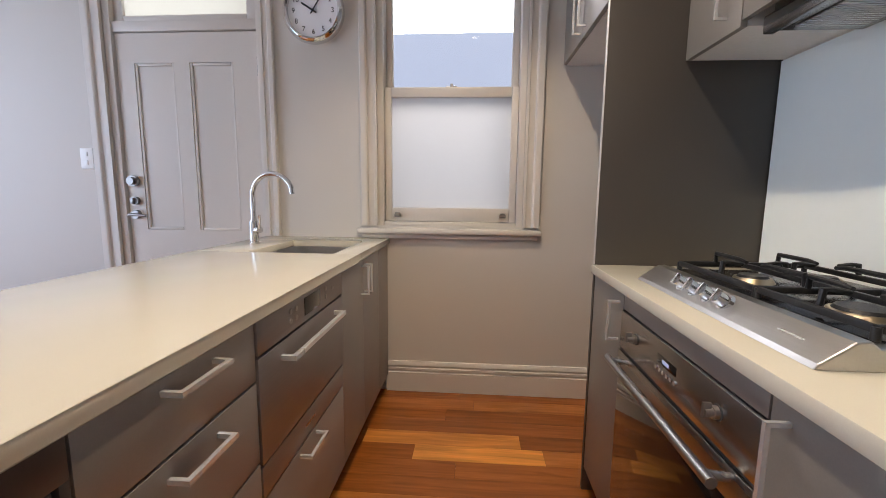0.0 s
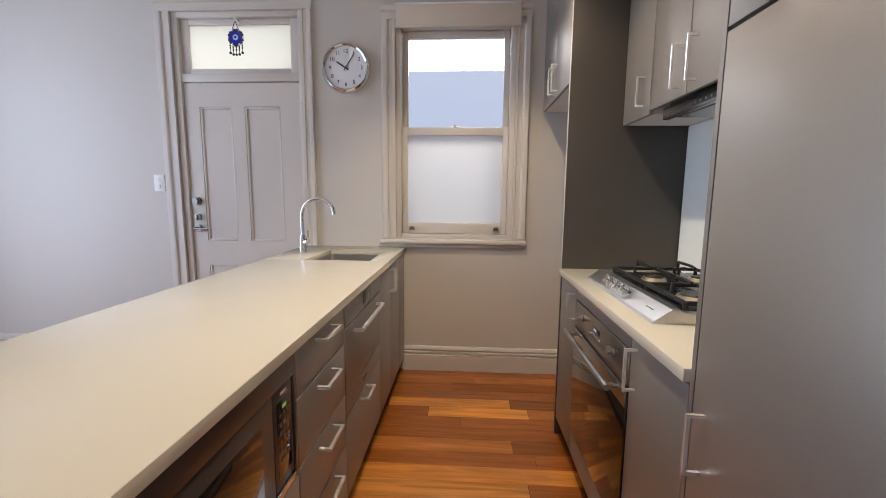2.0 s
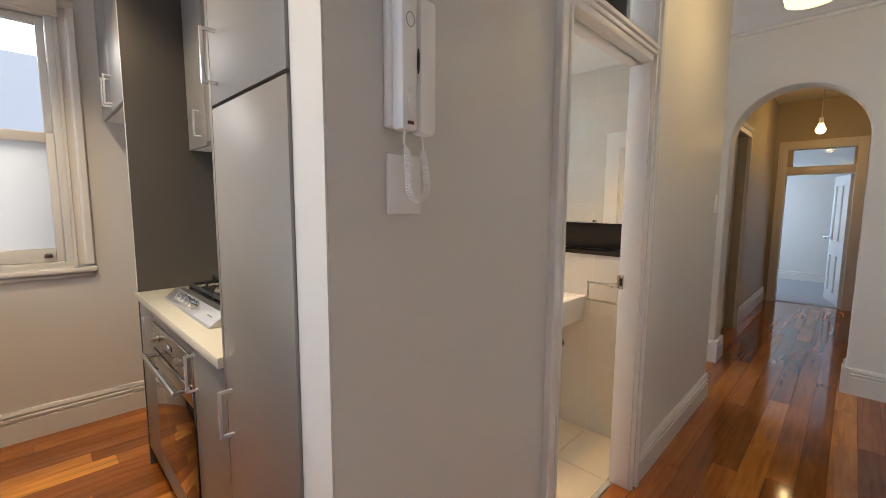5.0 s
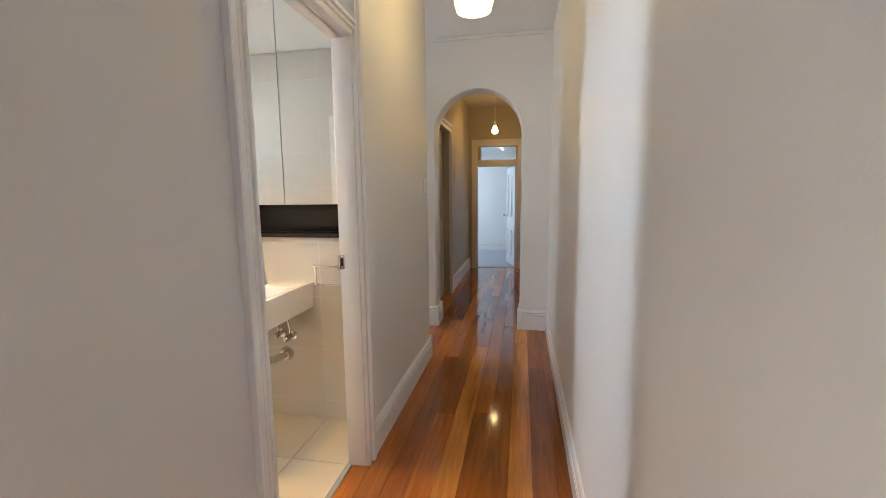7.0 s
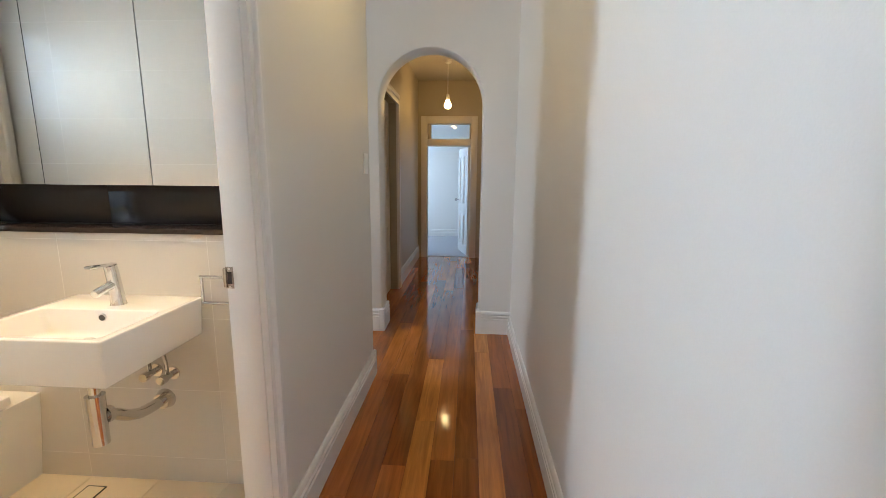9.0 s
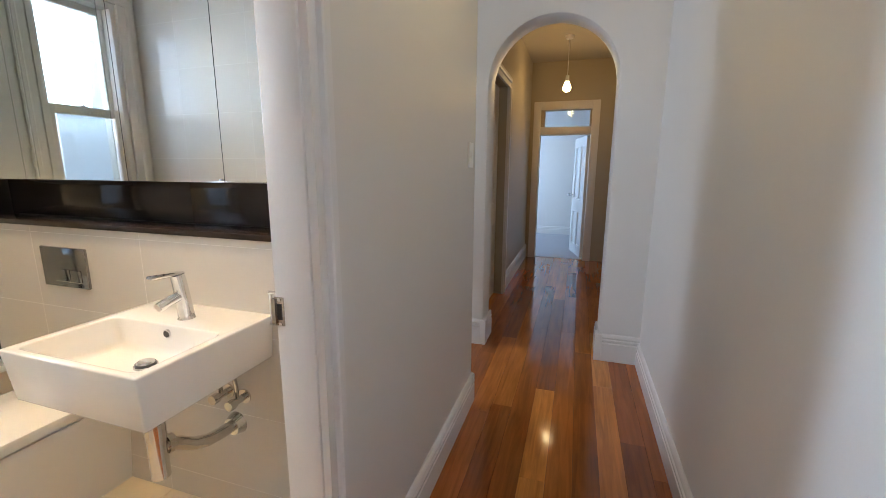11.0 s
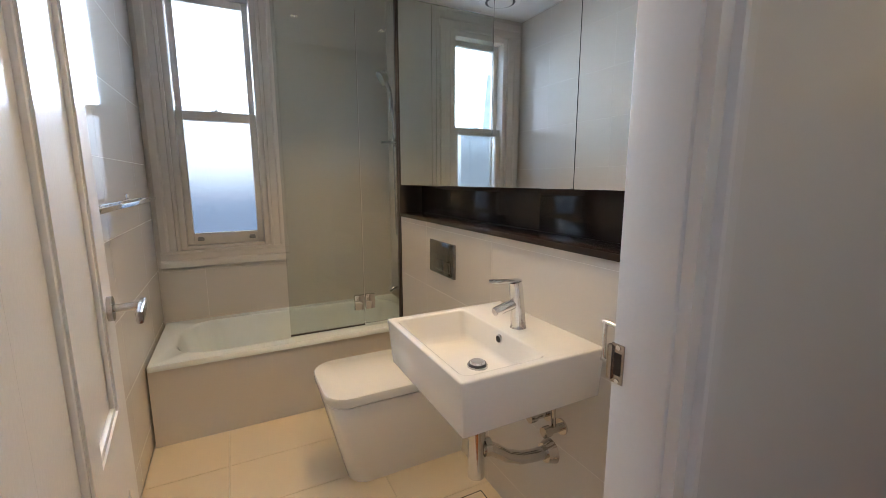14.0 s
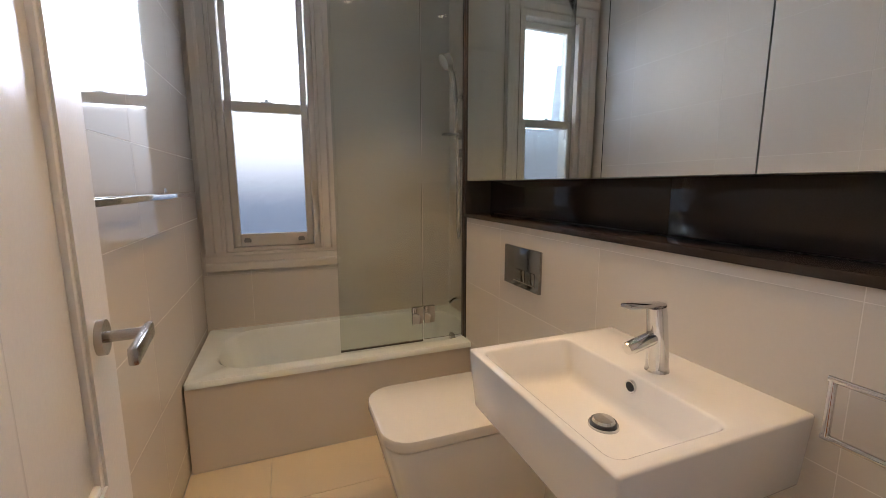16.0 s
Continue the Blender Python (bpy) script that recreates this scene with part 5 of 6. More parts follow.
def wash_basin():
    x0, x1, y0, y1, z0, z1 = 1.906, RX + 0.003, 0.25, 0.748, 0.658, 0.808
    t = thing("wash_basin", (2.13, 0.488, z0), "white square wall-hung ceramic basin", "basin")
    bm = bmesh.new()
    bx0, bx1, by0, by1 = x0 + 0.022, x0 + 0.272, y0 + 0.03, y1 - 0.03
    lo = [bm.verts.new(p) for p in ((x0 + 0.012, y0 + 0.012, z0), (x1, y0 + 0.012, z0), (x1, y1 - 0.012, z0), (x0 + 0.012, y1 - 0.012, z0))]
    hi = [bm.verts.new(p) for p in ((x0, y0, z1), (x1, y0, z1), (x1, y1, z1), (x0, y1, z1))]
    ri = [bm.verts.new(p) for p in ((bx0, by0, z1), (bx1, by0, z1), (bx1, by1, z1), (bx0, by1, z1))]
    zf = 0.716
    fl = [bm.verts.new(p) for p in ((bx0 + 0.05, by0 + 0.035, zf + 0.008), (bx1 - 0.012, by0 + 0.035, zf), (bx1 - 0.012, by1 - 0.035, zf), (bx0 + 0.05, by1 - 0.035, zf + 0.008))]
    bm.faces.new(lo[::-1])
    for i in range(4):
        j = (i + 1) % 4
        bm.faces.new((lo[i], lo[j], hi[j], hi[i]))
        bm.faces.new((hi[i], hi[j], ri[j], ri[i]))
        bm.faces.new((ri[i], ri[j], fl[j], fl[i]))
    bm.faces.new(fl)
    bmesh.ops.recalc_face_normals(bm, faces=bm.faces)
    inner = [e for e in bm.edges if all(v in fl or v in ri for v in e.verts) and not all(v in ri for v in e.verts)]
    bmesh.ops.bevel(bm, geom=inner, offset=0.022, segments=4, profile=0.5, affect="EDGES")
    sharp = [e for e in bm.edges if len(e.link_faces) == 2 and e.calc_face_angle() > 0.9]
    bmesh.ops.bevel(bm, geom=sharp, offset=0.006, segments=3, profile=0.5, affect="EDGES")
    part("bowl", bm, CERAMIC, t)
    w = part("waste", rod(bmesh.new(), (2.085, 0.47, 0.716), (2.085, 0.47, 0.7255), 0.032, 0.03, 28), CHROME, t, "chrome pop-up waste")
    part("plug", rod(bmesh.new(), (2.085, 0.47, 0.730), (2.085, 0.47, 0.736), 0.024, 0.02, 28), CHROME, w)
    part("plug_stem", rod(bmesh.new(), (2.085, 0.47, 0.72), (2.085, 0.47, 0.731), 0.0265), DARKPLASTIC, w)
    o = part("overflow", rod(bmesh.new(), (2.170, 0.489, 0.781), (2.182, 0.489, 0.782), 0.0135, seg=20), CHROME, t, "round overflow hole")
    part("overflow_hole", rod(bmesh.new(), (2.169, 0.489, 0.781), (2.176, 0.489, 0.781), 0.0105, seg=18), INK, o)


wash_basin()


def basin_mixer():
    x, y, z = 2.243, 0.488, 0.808
    t = thing("basin_mixer", (x, y, z), "chrome lever basin mixer on the white basin", "tap")
    part("body", tube(bmesh.new(), [(x, y, z), (x, y, z + 0.01), (x - 0.004, y, z + 0.06), (x - 0.012, y, z + 0.127), (x - 0.016, y, z + 0.147)], [0.026, 0.0235, 0.022, 0.021, 0.020], 22), CHROME, t)
    part("spout", tube(bmesh.new(), [(x - 0.004, y, z + 0.08), (x - 0.04, y, z + 0.073), (x - 0.084, y, z + 0.062), (x - 0.09, y, z + 0.0605)], [0.0165, 0.0155, 0.0145, 0.0125], 16), CHROME, t)
    bm = boxes((x - 0.105, y - 0.013, z + 0.143, x + 0.004, y + 0.013, z + 0.154), bev=0.005)
    bm.transform(Matrix.Translation((x, y, z + 0.148)) @ Matrix.Rotation(radians(4), 4, "Y") @ Matrix.Translation((-x, -y, -z - 0.148)))
    part("lever", bm, CHROME, t)


basin_mixer()


def basin_trap():
    t = thing("bottle_trap", (2.085, 0.47, 0.32), "chrome bottle trap and waste pipe under the basin", "waste trap")
    bm = rod(bmesh.new(), (2.085, 0.47, 0.66), (2.085, 0.47, 0.52), 0.017)
    rod(bm, (2.085, 0.47, 0.54), (2.085, 0.47, 0.49), 0.029, seg=20)
    rod(bm, (2.085, 0.47, 0.50), (2.085, 0.47, 0.362), 0.026, seg=20)
    part("trap_body", bm, PIPECHROME, t)
    pts = [(2.085, 0.47, 0.452), (2.12, 0.466, 0.45), (2.15, 0.462, 0.432), (2.19, 0.458, 0.402), (2.24, 0.452, 0.382), (2.29, 0.446, 0.378), (RX, 0.44, 0.378)]
    part("waste_pipe", tube(bmesh.new(), pts, 0.0205, 16), PIPECHROME, t)
    part("nut", rod(bmesh.new(), (2.108, 0.468, 0.452), (2.128, 0.466, 0.45), 0.029, seg=12), PIPECHROME, t)
    part("wall_flange", rod(bmesh.new(), (RX - 0.03, 0.44, 0.378), (RX + 0.001, 0.44, 0.378), 0.031, 0.042, 24), PIPECHROME, t)
    for vy, vz in ((0.395, 0.49), (0.465, 0.50)):
        v = thing("stop_valve", (RX - 0.03, vy, vz - 0.02), "small chrome stop valve under the basin", "valve", "basin stop valves")
        part("flange", rod(bmesh.new(), (RX - 0.006, vy, vz), (RX + 0.001, vy, vz), 0.026, seg=20), PIPECHROME, v)
        bm = rod(bmesh.new(), (RX - 0.055, vy, vz), (RX, vy, vz), 0.012)
        rod(bm, (RX - 0.075, vy, vz), (RX - 0.05, vy, vz), 0.017, seg=10)
        part("valve_body", bm, PIPECHROME, v)
        part("hose", tube(bmesh.new(), [(RX - 0.035, vy, vz), (RX - 0.036, vy, vz + 0.06), (RX - 0.05, vy + 0.01, vz + 0.17)], 0.007, 8), PIPECHROME, v)


basin_trap()


def rounded_prism(bm, x0, x1, y0, y1, z0, z1, r, taper=0.0, soft=0.0, seg=6):
    """A slab whose front corners (low x) are rounded; taper draws the foot in."""
    def outline(ins):
        a, b, c, d = x0 + ins, x1, y0 + ins * 0.6, y1 - ins * 0.6
        pts = [(b, c)]
        pts += [(a + r - r * math.sin(q), c + r - r * math.cos(q)) for q in [math.pi / 2 * k / seg for k in range(seg + 1)]]
        pts += [(a + r - r * math.cos(q), d - r + r * math.sin(q)) for q in [math.pi / 2 * k / seg for k in range(seg + 1)]]
        pts.append((b, d))
        return pts
    rows = [(z0, taper), (z0 + (z1 - z0) * 0.5, taper * 0.45), (z1 - soft, 0)] + ([(z1 - soft * 0.3, soft * 0.3), (z1, soft)] if soft else [])
    rings = [[bm.verts.new((px, py, z)) for px, py in outline(i)] for z, i in rows]
    n = len(rings[0])
    for a, b in zip(rings, rings[1:]):
        for k in range(n):
            bm.faces.new((a[k], a[(k + 1) % n], b[(k + 1) % n], b[k]))
    bm.faces.new(rings[0][::-1]), bm.faces.new(rings[-1])
    return bm


T = thing("toilet", (2.07, 1.17, 0), "white back-to-wall toilet with the lid down", "toilet")
part("pan", rounded_prism(bmesh.new(), 1.752, RX + 0.002, 0.985, 1.355, 0.0, 0.380, 0.08, 0.085, 0.004), CERAMIC, T)
part("seat", rounded_prism(bmesh.new(), 1.757, 2.235, 0.992, 1.348, 0.3805, 0.391, 0.078, 0, 0.002), CERAMIC, T)
part("lid", rounded_prism(bmesh.new(), 1.742, 2.24, 0.976, 1.364, 0.3955, 0.428, 0.095, 0, 0.010), CERAMIC, T)
T = thing("flush_plate", (RX, 1.222, 0.89), "chrome rectangular dual-flush plate on the tiles", "flush plate")
f = part("plate", boxes((RX - 0.012, 1.095, 0.812, RX + 0.001, 1.35, 0.972), bev=0.004), DARKCHROME, T)
part("light_line", boxes((RX - 0.0135, 1.122, 0.8345, RX - 0.011, 1.278, 0.8375)), CHROME, f, "bright chrome line")
part("button", boxes((RX - 0.015, 1.125, 0.838, RX - 0.01, 1.185, 0.885), bev=0.002), DARKCHROME, f, "small flush button")
part("button", boxes((RX - 0.015, 1.19, 0.838, RX - 0.01, 1.275, 0.885), bev=0.002), DARKCHROME, f, "large flush button")
T = thing("towel_ring", (RX - 0.03, 0.15, 0.85), "square chrome towel ring on the tiled wall", "towel ring")
g = bmesh.new()
for ya, za, yb, zb in ((0.212, 0.80, 0.212, 0.90), (0.047, 0.80, 0.047, 0.90), (0.041, 0.80, 0.218, 0.80), (0.041, 0.90, 0.218, 0.90)):
    rod(g, (RX - 0.047, ya, za), (RX - 0.047, yb, zb), 0.0058)
part("ring", g, CHROME, T)
part("mount", boxes((RX - 0.05, 0.055, 0.884, RX + 0.001, 0.085, 0.910), bev=0.003), CHROME, T)


def bath_tub():
    x0, x1, y0, y1, zr = BX + 0.008, 2.51, 1.700, NY - 0.009, 0.412
    t = thing("bathtub", (1.8, 2.06, 0), "white enamel bathtub behind a tiled apron", "bathtub")
    bm = bmesh.new()

    def ring(ax, bx, ay, by, z, r, seg=6):
        pts = []
        for cx, cy, a0 in ((bx - r, by - r, 0), (ax + r, by - r, 90), (ax + r, ay + r, 180), (bx - r, ay + r, 270)):
            pts += [(cx + r * math.cos(radians(a0 + 90 * k / seg)), cy + r * math.sin(radians(a0 + 90 * k / seg)), z) for k in range(seg + 1)]
        return [bm.verts.new(p) for p in pts]
    rs = [ring(x0, x1, y0, y1, zr - 0.028, 0.012), ring(x0, x1, y0, y1, zr - 0.006, 0.012), ring(x0 + 0.004, x1 - 0.004, y0 + 0.004, y1 - 0.004, zr, 0.012),
          ring(x0 + 0.085, x1 - 0.07, y0 + 0.075, y1 - 0.065, zr, 0.19), ring(x0 + 0.10, x1 - 0.08, y0 + 0.085, y1 - 0.075, zr - 0.012, 0.185),
          ring(x0 + 0.17, x1 - 0.11, y0 + 0.115, y1 - 0.105, 0.17, 0.15), ring(x0 + 0.26, x1 - 0.16, y0 + 0.15, y1 - 0.14, 0.075, 0.09)]
    for a, b in zip(rs, rs[1:]):
        for k in range(len(a)):
            bm.faces.new((a[k], a[(k + 1) % len(a)], b[(k + 1) % len(b)], b[k]))
    bm.faces.new(rs[-1])
    part("tub", bm, TUBMAT, t)
    part("waste", rod(bmesh.new(), (2.28, 2.07, 0.075), (2.28, 2.07, 0.08), 0.03, seg=20), CHROME, t)
    part("overflow_dial", rod(bmesh.new(), (2.412, 2.07, 0.30), (2.395, 2.07, 0.297), 0.034, seg=20), SATIN, t, "round metal overflow dial")
    part("apron", boxes((x0, y0 + 0.012, 0.0, x1, y0 + 0.03, zr - 0.03)), WALLTILE, t, "tiled front apron", False)


bath_tub()
T = thing("bath_spout", (2.47, 2.1, 0.52), "curved chrome bath spout on the wall", "tap")
part("spout", tube(bmesh.new(), [(2.507, 2.10, 0.52), (2.46, 2.10, 0.53), (2.42, 2.10, 0.53), (2.395, 2.10, 0.508)], 0.012, 12), CHROME, T)
part("wall_flange", rod(bmesh.new(), (2.50, 2.10, 0.52), (2.508, 2.10, 0.52), 0.026, seg=20), CHROME, T)


def hand_shower():
    x, y = 2.507, 2.165
    t = thing("hand_shower", (x, y, 1.4), "chrome hand shower on a bracket with a hanging hose", "shower")
    bm = rod(bmesh.new(), (x, y, 1.72), (x - 0.05, y, 1.72), 0.013)
    rod(bm, (x - 0.002, y, 1.72), (x - 0.008, y, 1.72), 0.025, seg=20)
    part("bracket", bm, CHROME, t)
    part("handle", tube(bmesh.new(), [(x - 0.045, y, 1.69), (x - 0.052, y, 1.76), (x - 0.066, y, 1.84), (x - 0.10, y, 1.91)], [0.012, 0.0135, 0.014, 0.016], 14), SATIN, t)
    part("head", rod(bmesh.new(), (x - 0.085, y, 1.922), (x - 0.122, y, 1.90), 0.034, 0.045, 24), SATIN, t)
    pts = [(x - 0.045, y, 1.69), (x - 0.04, y - 0.003, 1.5), (x - 0.04, y - 0.012, 1.2), (x - 0.045, y - 0.03, 0.96), (x - 0.05, y - 0.055, 0.90), (x - 0.05, y - 0.08, 0.94), (x - 0.045, y - 0.075, 1.1), (x - 0.035, y - 0.06, 1.36)]
    part("hose", tube(bmesh.new(), pts, 0.0065, 10), SATIN, t)
    part("wall_elbow", boxes((x - 0.045, y - 0.085, 1.37, x + 0.001, y - 0.035, 1.42), bev=0.006), SATIN, t)
    s = thing("shower_mixer", (x, y, 1.5), "chrome shower mixer with a flat lever on the wall", "tap")
    part("body", rod(bmesh.new(), (x, y, 1.505), (x - 0.05, y, 1.505), 0.032, 0.026, 24), CHROME, s)
    part("lever", boxes((x - 0.125, y - 0.028, 1.498, x - 0.03, y + 0.028, 1.512), bev=0.005), SATIN, s)


hand_shower()
T = thing("shower_screen", (2.03, 1.80, 0.414), "frameless hinged glass bath screen", "shower screen")
SYY = 1.80
for nm, a, b in (("hinged_pane", 1.712, 2.128), ("fixed_pane", 2.133, RX - 0.006)):
    p = part(nm, boxes((a, SYY - 0.004, 0.421, b, SYY + 0.004, 2.25), bev=0.001), SCREEN, T, "clear glass pane", False)
    p.visible_shadow = False
part("bottom_seal", boxes((1.712, SYY - 0.005, 0.413, 2.128, SYY + 0.005, 0.4205)), DARKPLASTIC, T, "dark rubber seal", False)
for hz in (0.555,):
    h = part("hinge", boxes((2.07, SYY - 0.013, hz - 0.045, 2.126, SYY + 0.013, hz + 0.045), (2.135, SYY - 0.013, hz - 0.045, 2.19, SYY + 0.013, hz + 0.045), bev=0.003), CHROME, T, "chrome glass hinge")
    part("hinge_pin", rod(bmesh.new(), (2.1305, SYY, hz - 0.03), (2.1305, SYY, hz + 0.03), 0.007), SATIN, h)
part("wall_channel", boxes((RX - 0.006, SYY - 0.012, 0.413, RX + 0.008, SYY + 0.012, 2.25), bev=0.001), mat("bronze_channel", (0.12, 0.1, 0.09), 0.35, 0.7), T, "dark metal wall channel")

T = thing("towel_rail", (BX + 0.06, 1.3, 1.16), "chrome twin-bar towel rail on the tiled wall", "towel rail")
part("rail", boxes((BX + 0.10, 0.765, 1.172, BX + 0.114, 1.757, 1.187), bev=0.003), CHROME, T)
part("rail", boxes((BX + 0.05, 0.765, 1.172, BX + 0.062, 1.757, 1.187), bev=0.003), CHROME, T)
for ry in (0.80, 1.725):
    part("bracket", boxes((BX + 0.008, ry - 0.008, 1.175, BX + 0.10, ry + 0.008, 1.1855), (BX + 0.008, ry - 0.02, 1.16, BX + 0.016, ry + 0.02, 1.202), bev=0.002), CHROME, T)
for bx, by in ((2.08, 1.45), (2.0, 0.55)):
    downlight(bx, by, 2.50, "small recessed warm bathroom downlight")
T = thing("exhaust_fan", (1.46, 2.1, 2.5), "round white ceiling exhaust fan", "fan")
bm = rod(bmesh.new(), (1.46, 2.10, 2.499), (1.46, 2.10, 2.48), 0.15, 0.14, 36)
part("cover", bm, PLASTIC, T)
part("centre", rod(bmesh.new(), (1.46, 2.10, 2.482), (1.46, 2.10, 2.472), 0.09, 0.085, 30), PLASTIC, T)
part("slot_ring", rod(bmesh.new(), (1.46, 2.10, 2.4805), (1.46, 2.10, 2.479), 0.105, seg=30), DARKPLASTIC, T)
T = thing("floor_waste", (2.15, 0.735, 0.0), "tile-insert floor waste with thin dark slots", "floor waste")
part("slot_frame", boxes((2.0, 0.695, -0.002, 2.3, 0.698, 0.0045), (2.0, 0.772, -0.002, 2.3, 0.775, 0.0045), (2.0, 0.698, -0.002, 2.003, 0.772, 0.0045), (2.297, 0.698, -0.002, 2.3, 0.772, 0.0045)), INK, T, "", False)
part("tile_insert", boxes((2.004, 0.699, -0.004, 2.296, 0.771, 0.0042)), FLOORTILE, T, "", False)


# ---- pieces of floors and walls ----
def slab(a, b, d, ch):
    """A thin slab a by b, d deep, with a chamfered top edge; its top lies at z = 0."""
    v = [(0, 0, -d), (a, 0, -d), (a, b, -d), (0, b, -d), (0, 0, -ch), (a, 0, -ch), (a, b, -ch), (0, b, -ch), (ch, ch, 0), (a - ch, ch, 0), (a - ch, b - ch, 0), (ch, b - ch, 0)]
    f = [(3, 2, 1, 0)] + [(i + o, (i + 1) % 4 + o, (i + 1) % 4 + 4 + o, i + 4 + o) for o in (0, 4) for i in range(4)] + [(8, 9, 10, 11)]
    me = bpy.data.meshes.new("slab")
    me.from_pydata(v, [], f)
    return me


SLABS = {}


def piece(name, a, b, d, ch, m, material, parent):
    key = (round(a, 3), round(b, 3), d, material.name)
    if key not in SLABS:
        SLABS[key] = slab(a, b, d, ch)
        SLABS[key].materials.append(material)
    ob = new(name, SLABS[key])
    ob.parent, ob.matrix_basis = parent, m
    return ob


rnd = random.Random(11)
FLOOR = bpy.data.objects["floor"]
W = 0.108


def board_run(x0, x1, y, width=W):
    x = x0 - rnd.random() * 1.0
    while x < x1 - 0.02:
        ln = rnd.uniform(0.7, 2.3)
        ln = x1 - x + 0.01 if x1 - x - ln < 0.3 else max(ln, x0 - x + 0.3)
        a, b = max(x, x0), min(x + ln, x1)
        if b - a > 0.01:
            pale = rnd.random() < 0.05
            piece("plank", b - a - 0.0008, width - 0.0009, 0.02, 0.0005, pose(a, y, rnd.uniform(-0.0002, 0)), PALETIMBER if pale else TIMBER, FLOOR)
        x += ln


PALE = {28: (-0.50, 0.236), 27: (-0.25, 0.33), 22: (-0.9, 0.95), 19: (-0.2, 0.8)}     # pale boards across the kitchen aisle
for k in range(33):
    y = -1.161 + k * W
    if y + W < HY + 0.09:
        board_run(-4.0, 7.49, y)
    elif y < NY:
        if k in PALE:
            board_run(-4.0, PALE[k][0], y)
            piece("plank", PALE[k][1] - PALE[k][0] - 0.0008, W - 0.0009, 0.02, 0.0005, pose(PALE[k][0], y, 0), PALETIMBER, FLOOR)
            board_run(PALE[k][1], KX, y)
        else:
            board_run(-4.0, KX, y, min(W, NY - y))
        if y + W < 1.7:
            board_run(3.38, 7.45 if y < 0.15 else AX, y)

piece("plank", 0.702, 0.083, 0.02, 0.0005, pose(1.281, -0.1885, 0), TIMBER, FLOOR)
BATHFLOOR = structure("floor_bath", boxes((1.052, -0.11, -0.12, 2.515, NY, -0.011)), GROUT, "cream tiled bathroom floor", "floor")
for i in range(-1, 4):
    for j in range(-1, 9):
        a, b = max(BX + 0.002, 0.78 + i * 0.6), min(RX + 0.007, 0.78 + (i + 1) * 0.6)
        c, d = max(-0.075, -0.09 + j * 0.3), min(1.718, -0.09 + (j + 1) * 0.3)
        if b - a > 0.03 and d - c > 0.03:
            piece("tile", b - a - 0.002, d - c - 0.002, 0.012, 0.0008, pose(a + 0.001, c + 0.001, 0), FLOORTILE, BATHFLOOR)


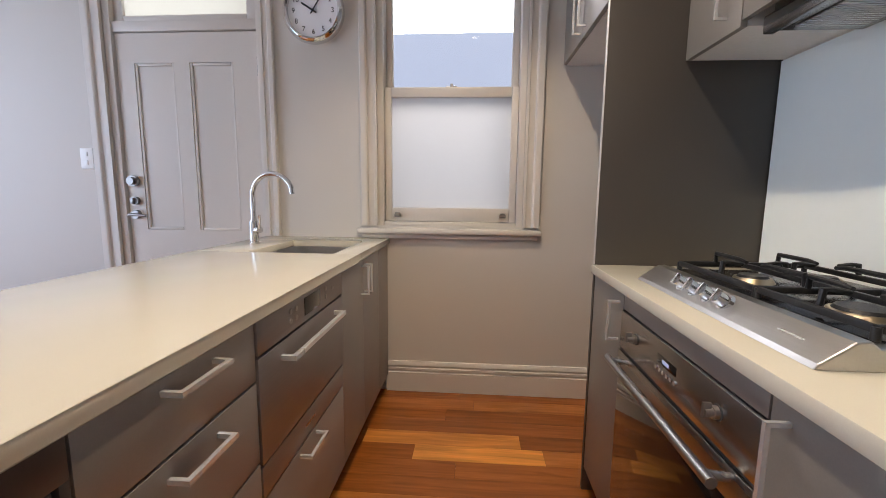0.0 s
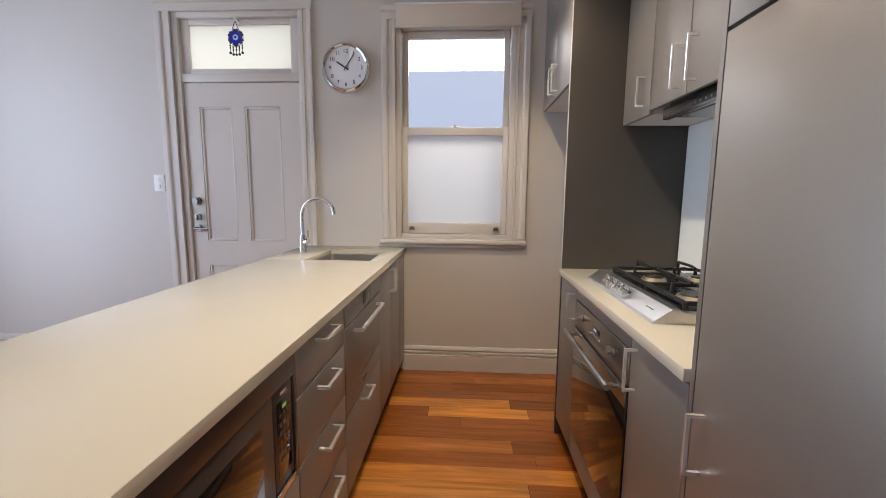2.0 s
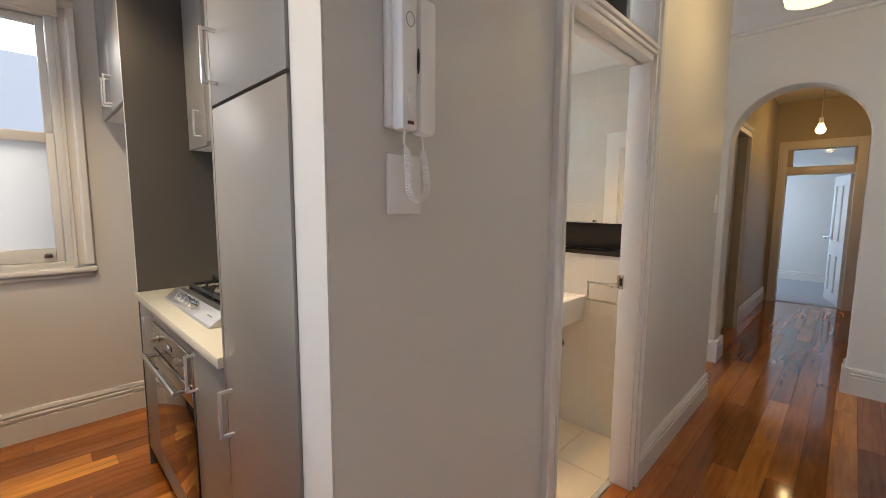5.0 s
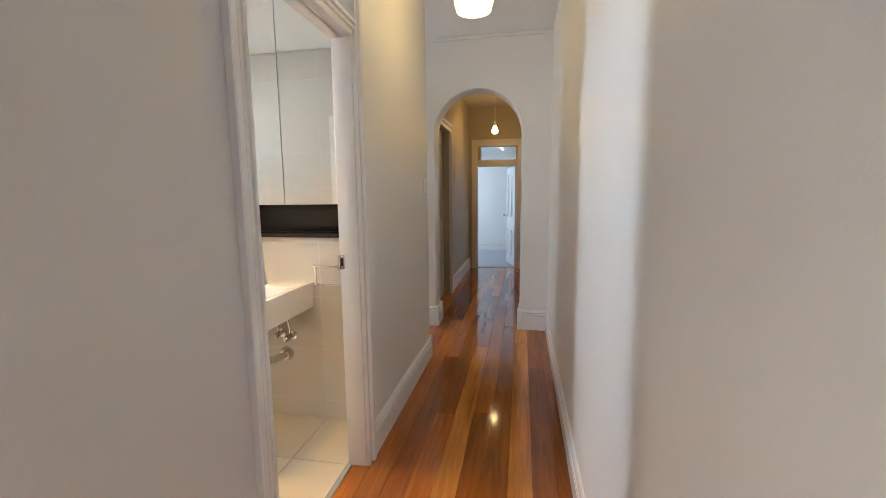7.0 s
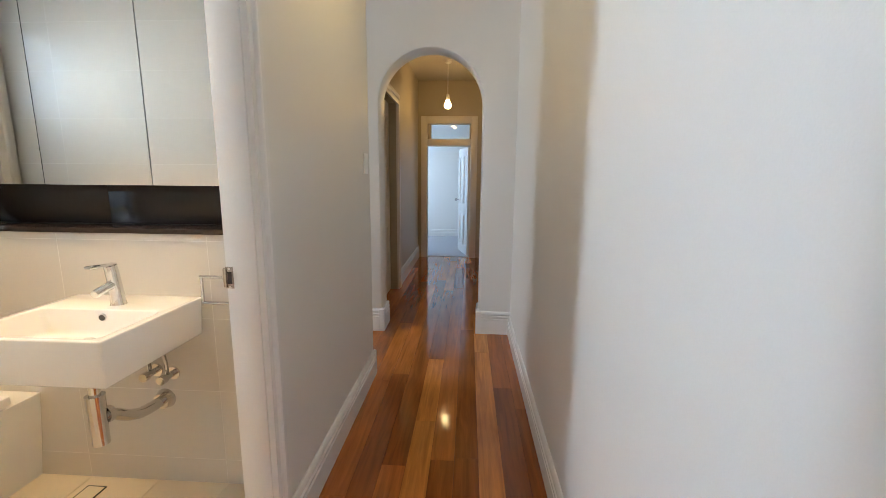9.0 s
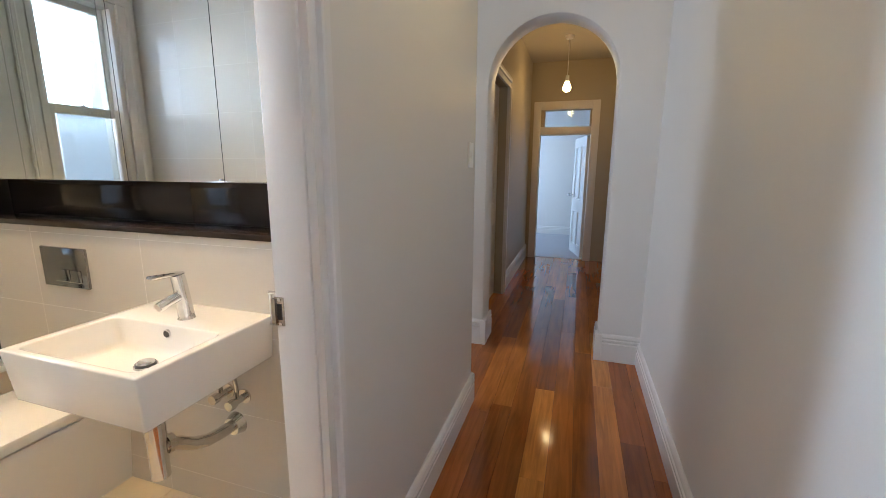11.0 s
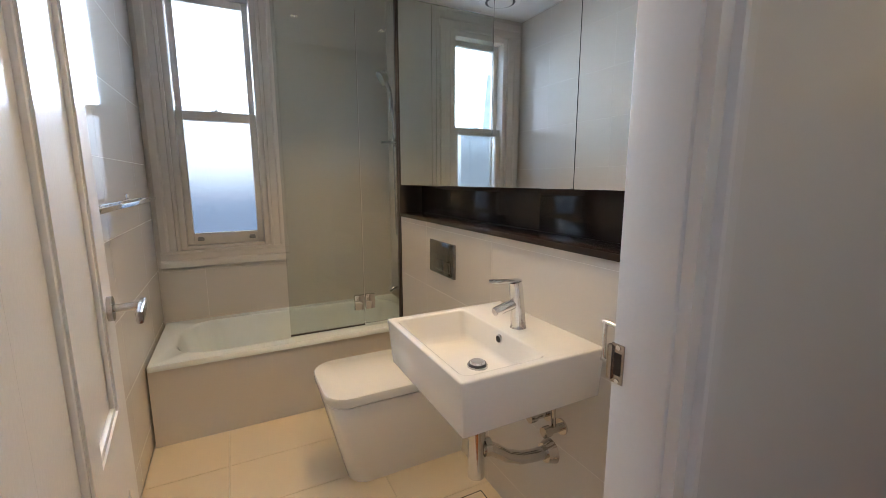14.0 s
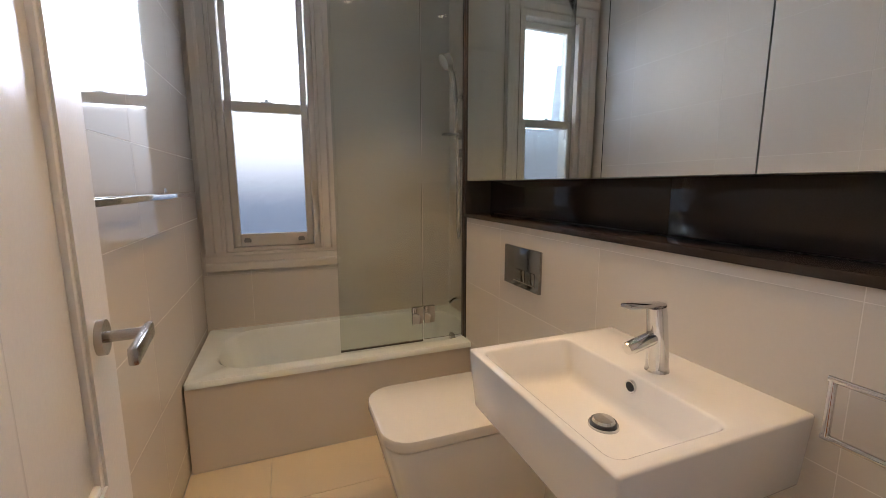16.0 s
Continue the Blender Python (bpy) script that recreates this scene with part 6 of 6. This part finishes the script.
def tiled_wall(name, label, u0, u1, z0, z1, place, uo, zo, holes=(), uw=0.6):
    """Large glossy tiles on a wall; place(u, z) gives a tile's pose."""
    base = thing(name, place(u0, z0).translation, label, "wall tiling", kind="structure")
    inv = Matrix.Translation(-base.location)
    joints = bmesh.new()
    i = math.floor((u0 - uo) / uw)
    while uo + i * uw < u1:
        a, b = max(u0, uo + i * uw), min(u1, uo + (i + 1) * uw)
        j = math.floor((z0 - zo) / 0.305)
        while zo + j * 0.305 < z1:
            c, d = max(z0, zo + j * 0.305), min(z1, zo + (j + 1) * 0.305)
            cells = [(a, b, c, d)]
            for h in holes:
                nxt = []
                for q in cells:
                    if q[1] <= h[0] or q[0] >= h[1] or q[3] <= h[2] or q[2] >= h[3]:
                        nxt.append(q)
                        continue
                    for r in ((q[0], min(q[1], h[0]), q[2], q[3]), (max(q[0], h[1]), q[1], q[2], q[3]),
                              (max(q[0], h[0]), min(q[1], h[1]), q[2], min(q[3], h[2])), (max(q[0], h[0]), min(q[1], h[1]), max(q[2], h[3]), q[3])):
                        if r[1] - r[0] > 0.004 and r[3] - r[2] > 0.004:
                            nxt.append(r)
                cells = nxt
            for q in cells:
                ob = piece("tile", q[1] - q[0] - 0.0018, q[3] - q[2] - 0.0018, 0.008, 0.0003, place(q[0] + 0.0009, q[2] + 0.0009), WALLTILE, base)
                bmesh.ops.create_cube(joints, size=1, matrix=place((q[0] + q[1]) / 2, (q[2] + q[3]) / 2) @ Matrix.LocRotScale((0, 0, -0.0034), None, (q[1] - q[0], q[3] - q[2], 0.006)))
                ob.matrix_parent_inverse = inv
            j += 1
        i += 1
    part("grout", joints, PALEGROUT, base, "pale grout in the joints", False)


tiled_wall("tiling_west", "large glossy cream tiles on the bathroom wall", -0.075, NY - 0.009, 0, 2.498, lambda u, z: Matrix.Translation((BX, u, z)) @ Matrix(((0, 0, 1, 0), (1, 0, 0, 0), (0, 1, 0, 0), (0, 0, 0, 1))), 0.23, 0.125)
tiled_wall("tiling_service_wall", "large glossy cream tiles behind the basin and toilet", -0.028, 1.764, 0, 1.051, lambda u, z: Matrix.Translation((RX, 1.736 - u, z)) @ Matrix(((0, 0, -1, 0), (-1, 0, 0, 0), (0, 1, 0, 0), (0, 0, 0, 1))), 0.326, 0.11)
tiled_wall("tiling_shower", "large glossy tiles on the shower wall", 1.778, NY - 0.009, 0, 2.498, lambda u, z: Matrix.Translation((2.507, 4.159 - u, z)) @ Matrix(((0, 0, -1, 0), (-1, 0, 0, 0), (0, 1, 0, 0), (0, 0, 0, 1))), 1.78, 0.11)
tiled_wall("tiling_north", "large glossy tiles round the bathroom window", BX + 0.001, 2.507, 0, 2.498, lambda u, z: Matrix.Translation((u, NY - 0.008, z)) @ Matrix(((1, 0, 0, 0), (0, 0, -1, 0), (0, 1, 0, 0), (0, 0, 0, 1))), 1.3, 0.11, [(1.081, 1.791, 0.741, 2.464)])
tiled_wall("tiling_south", "large glossy tiles beside the bathroom doorway", 1.061, 2.353, 0, 2.498, lambda u, z: Matrix.Translation((3.414 - u, -0.076, z)) @ Matrix(((-1, 0, 0, 0), (0, 0, 1, 0), (0, 1, 0, 0), (0, 0, 0, 1))), 1.3, 0.11, [(1.38, 2.174, 0, 2.36)])
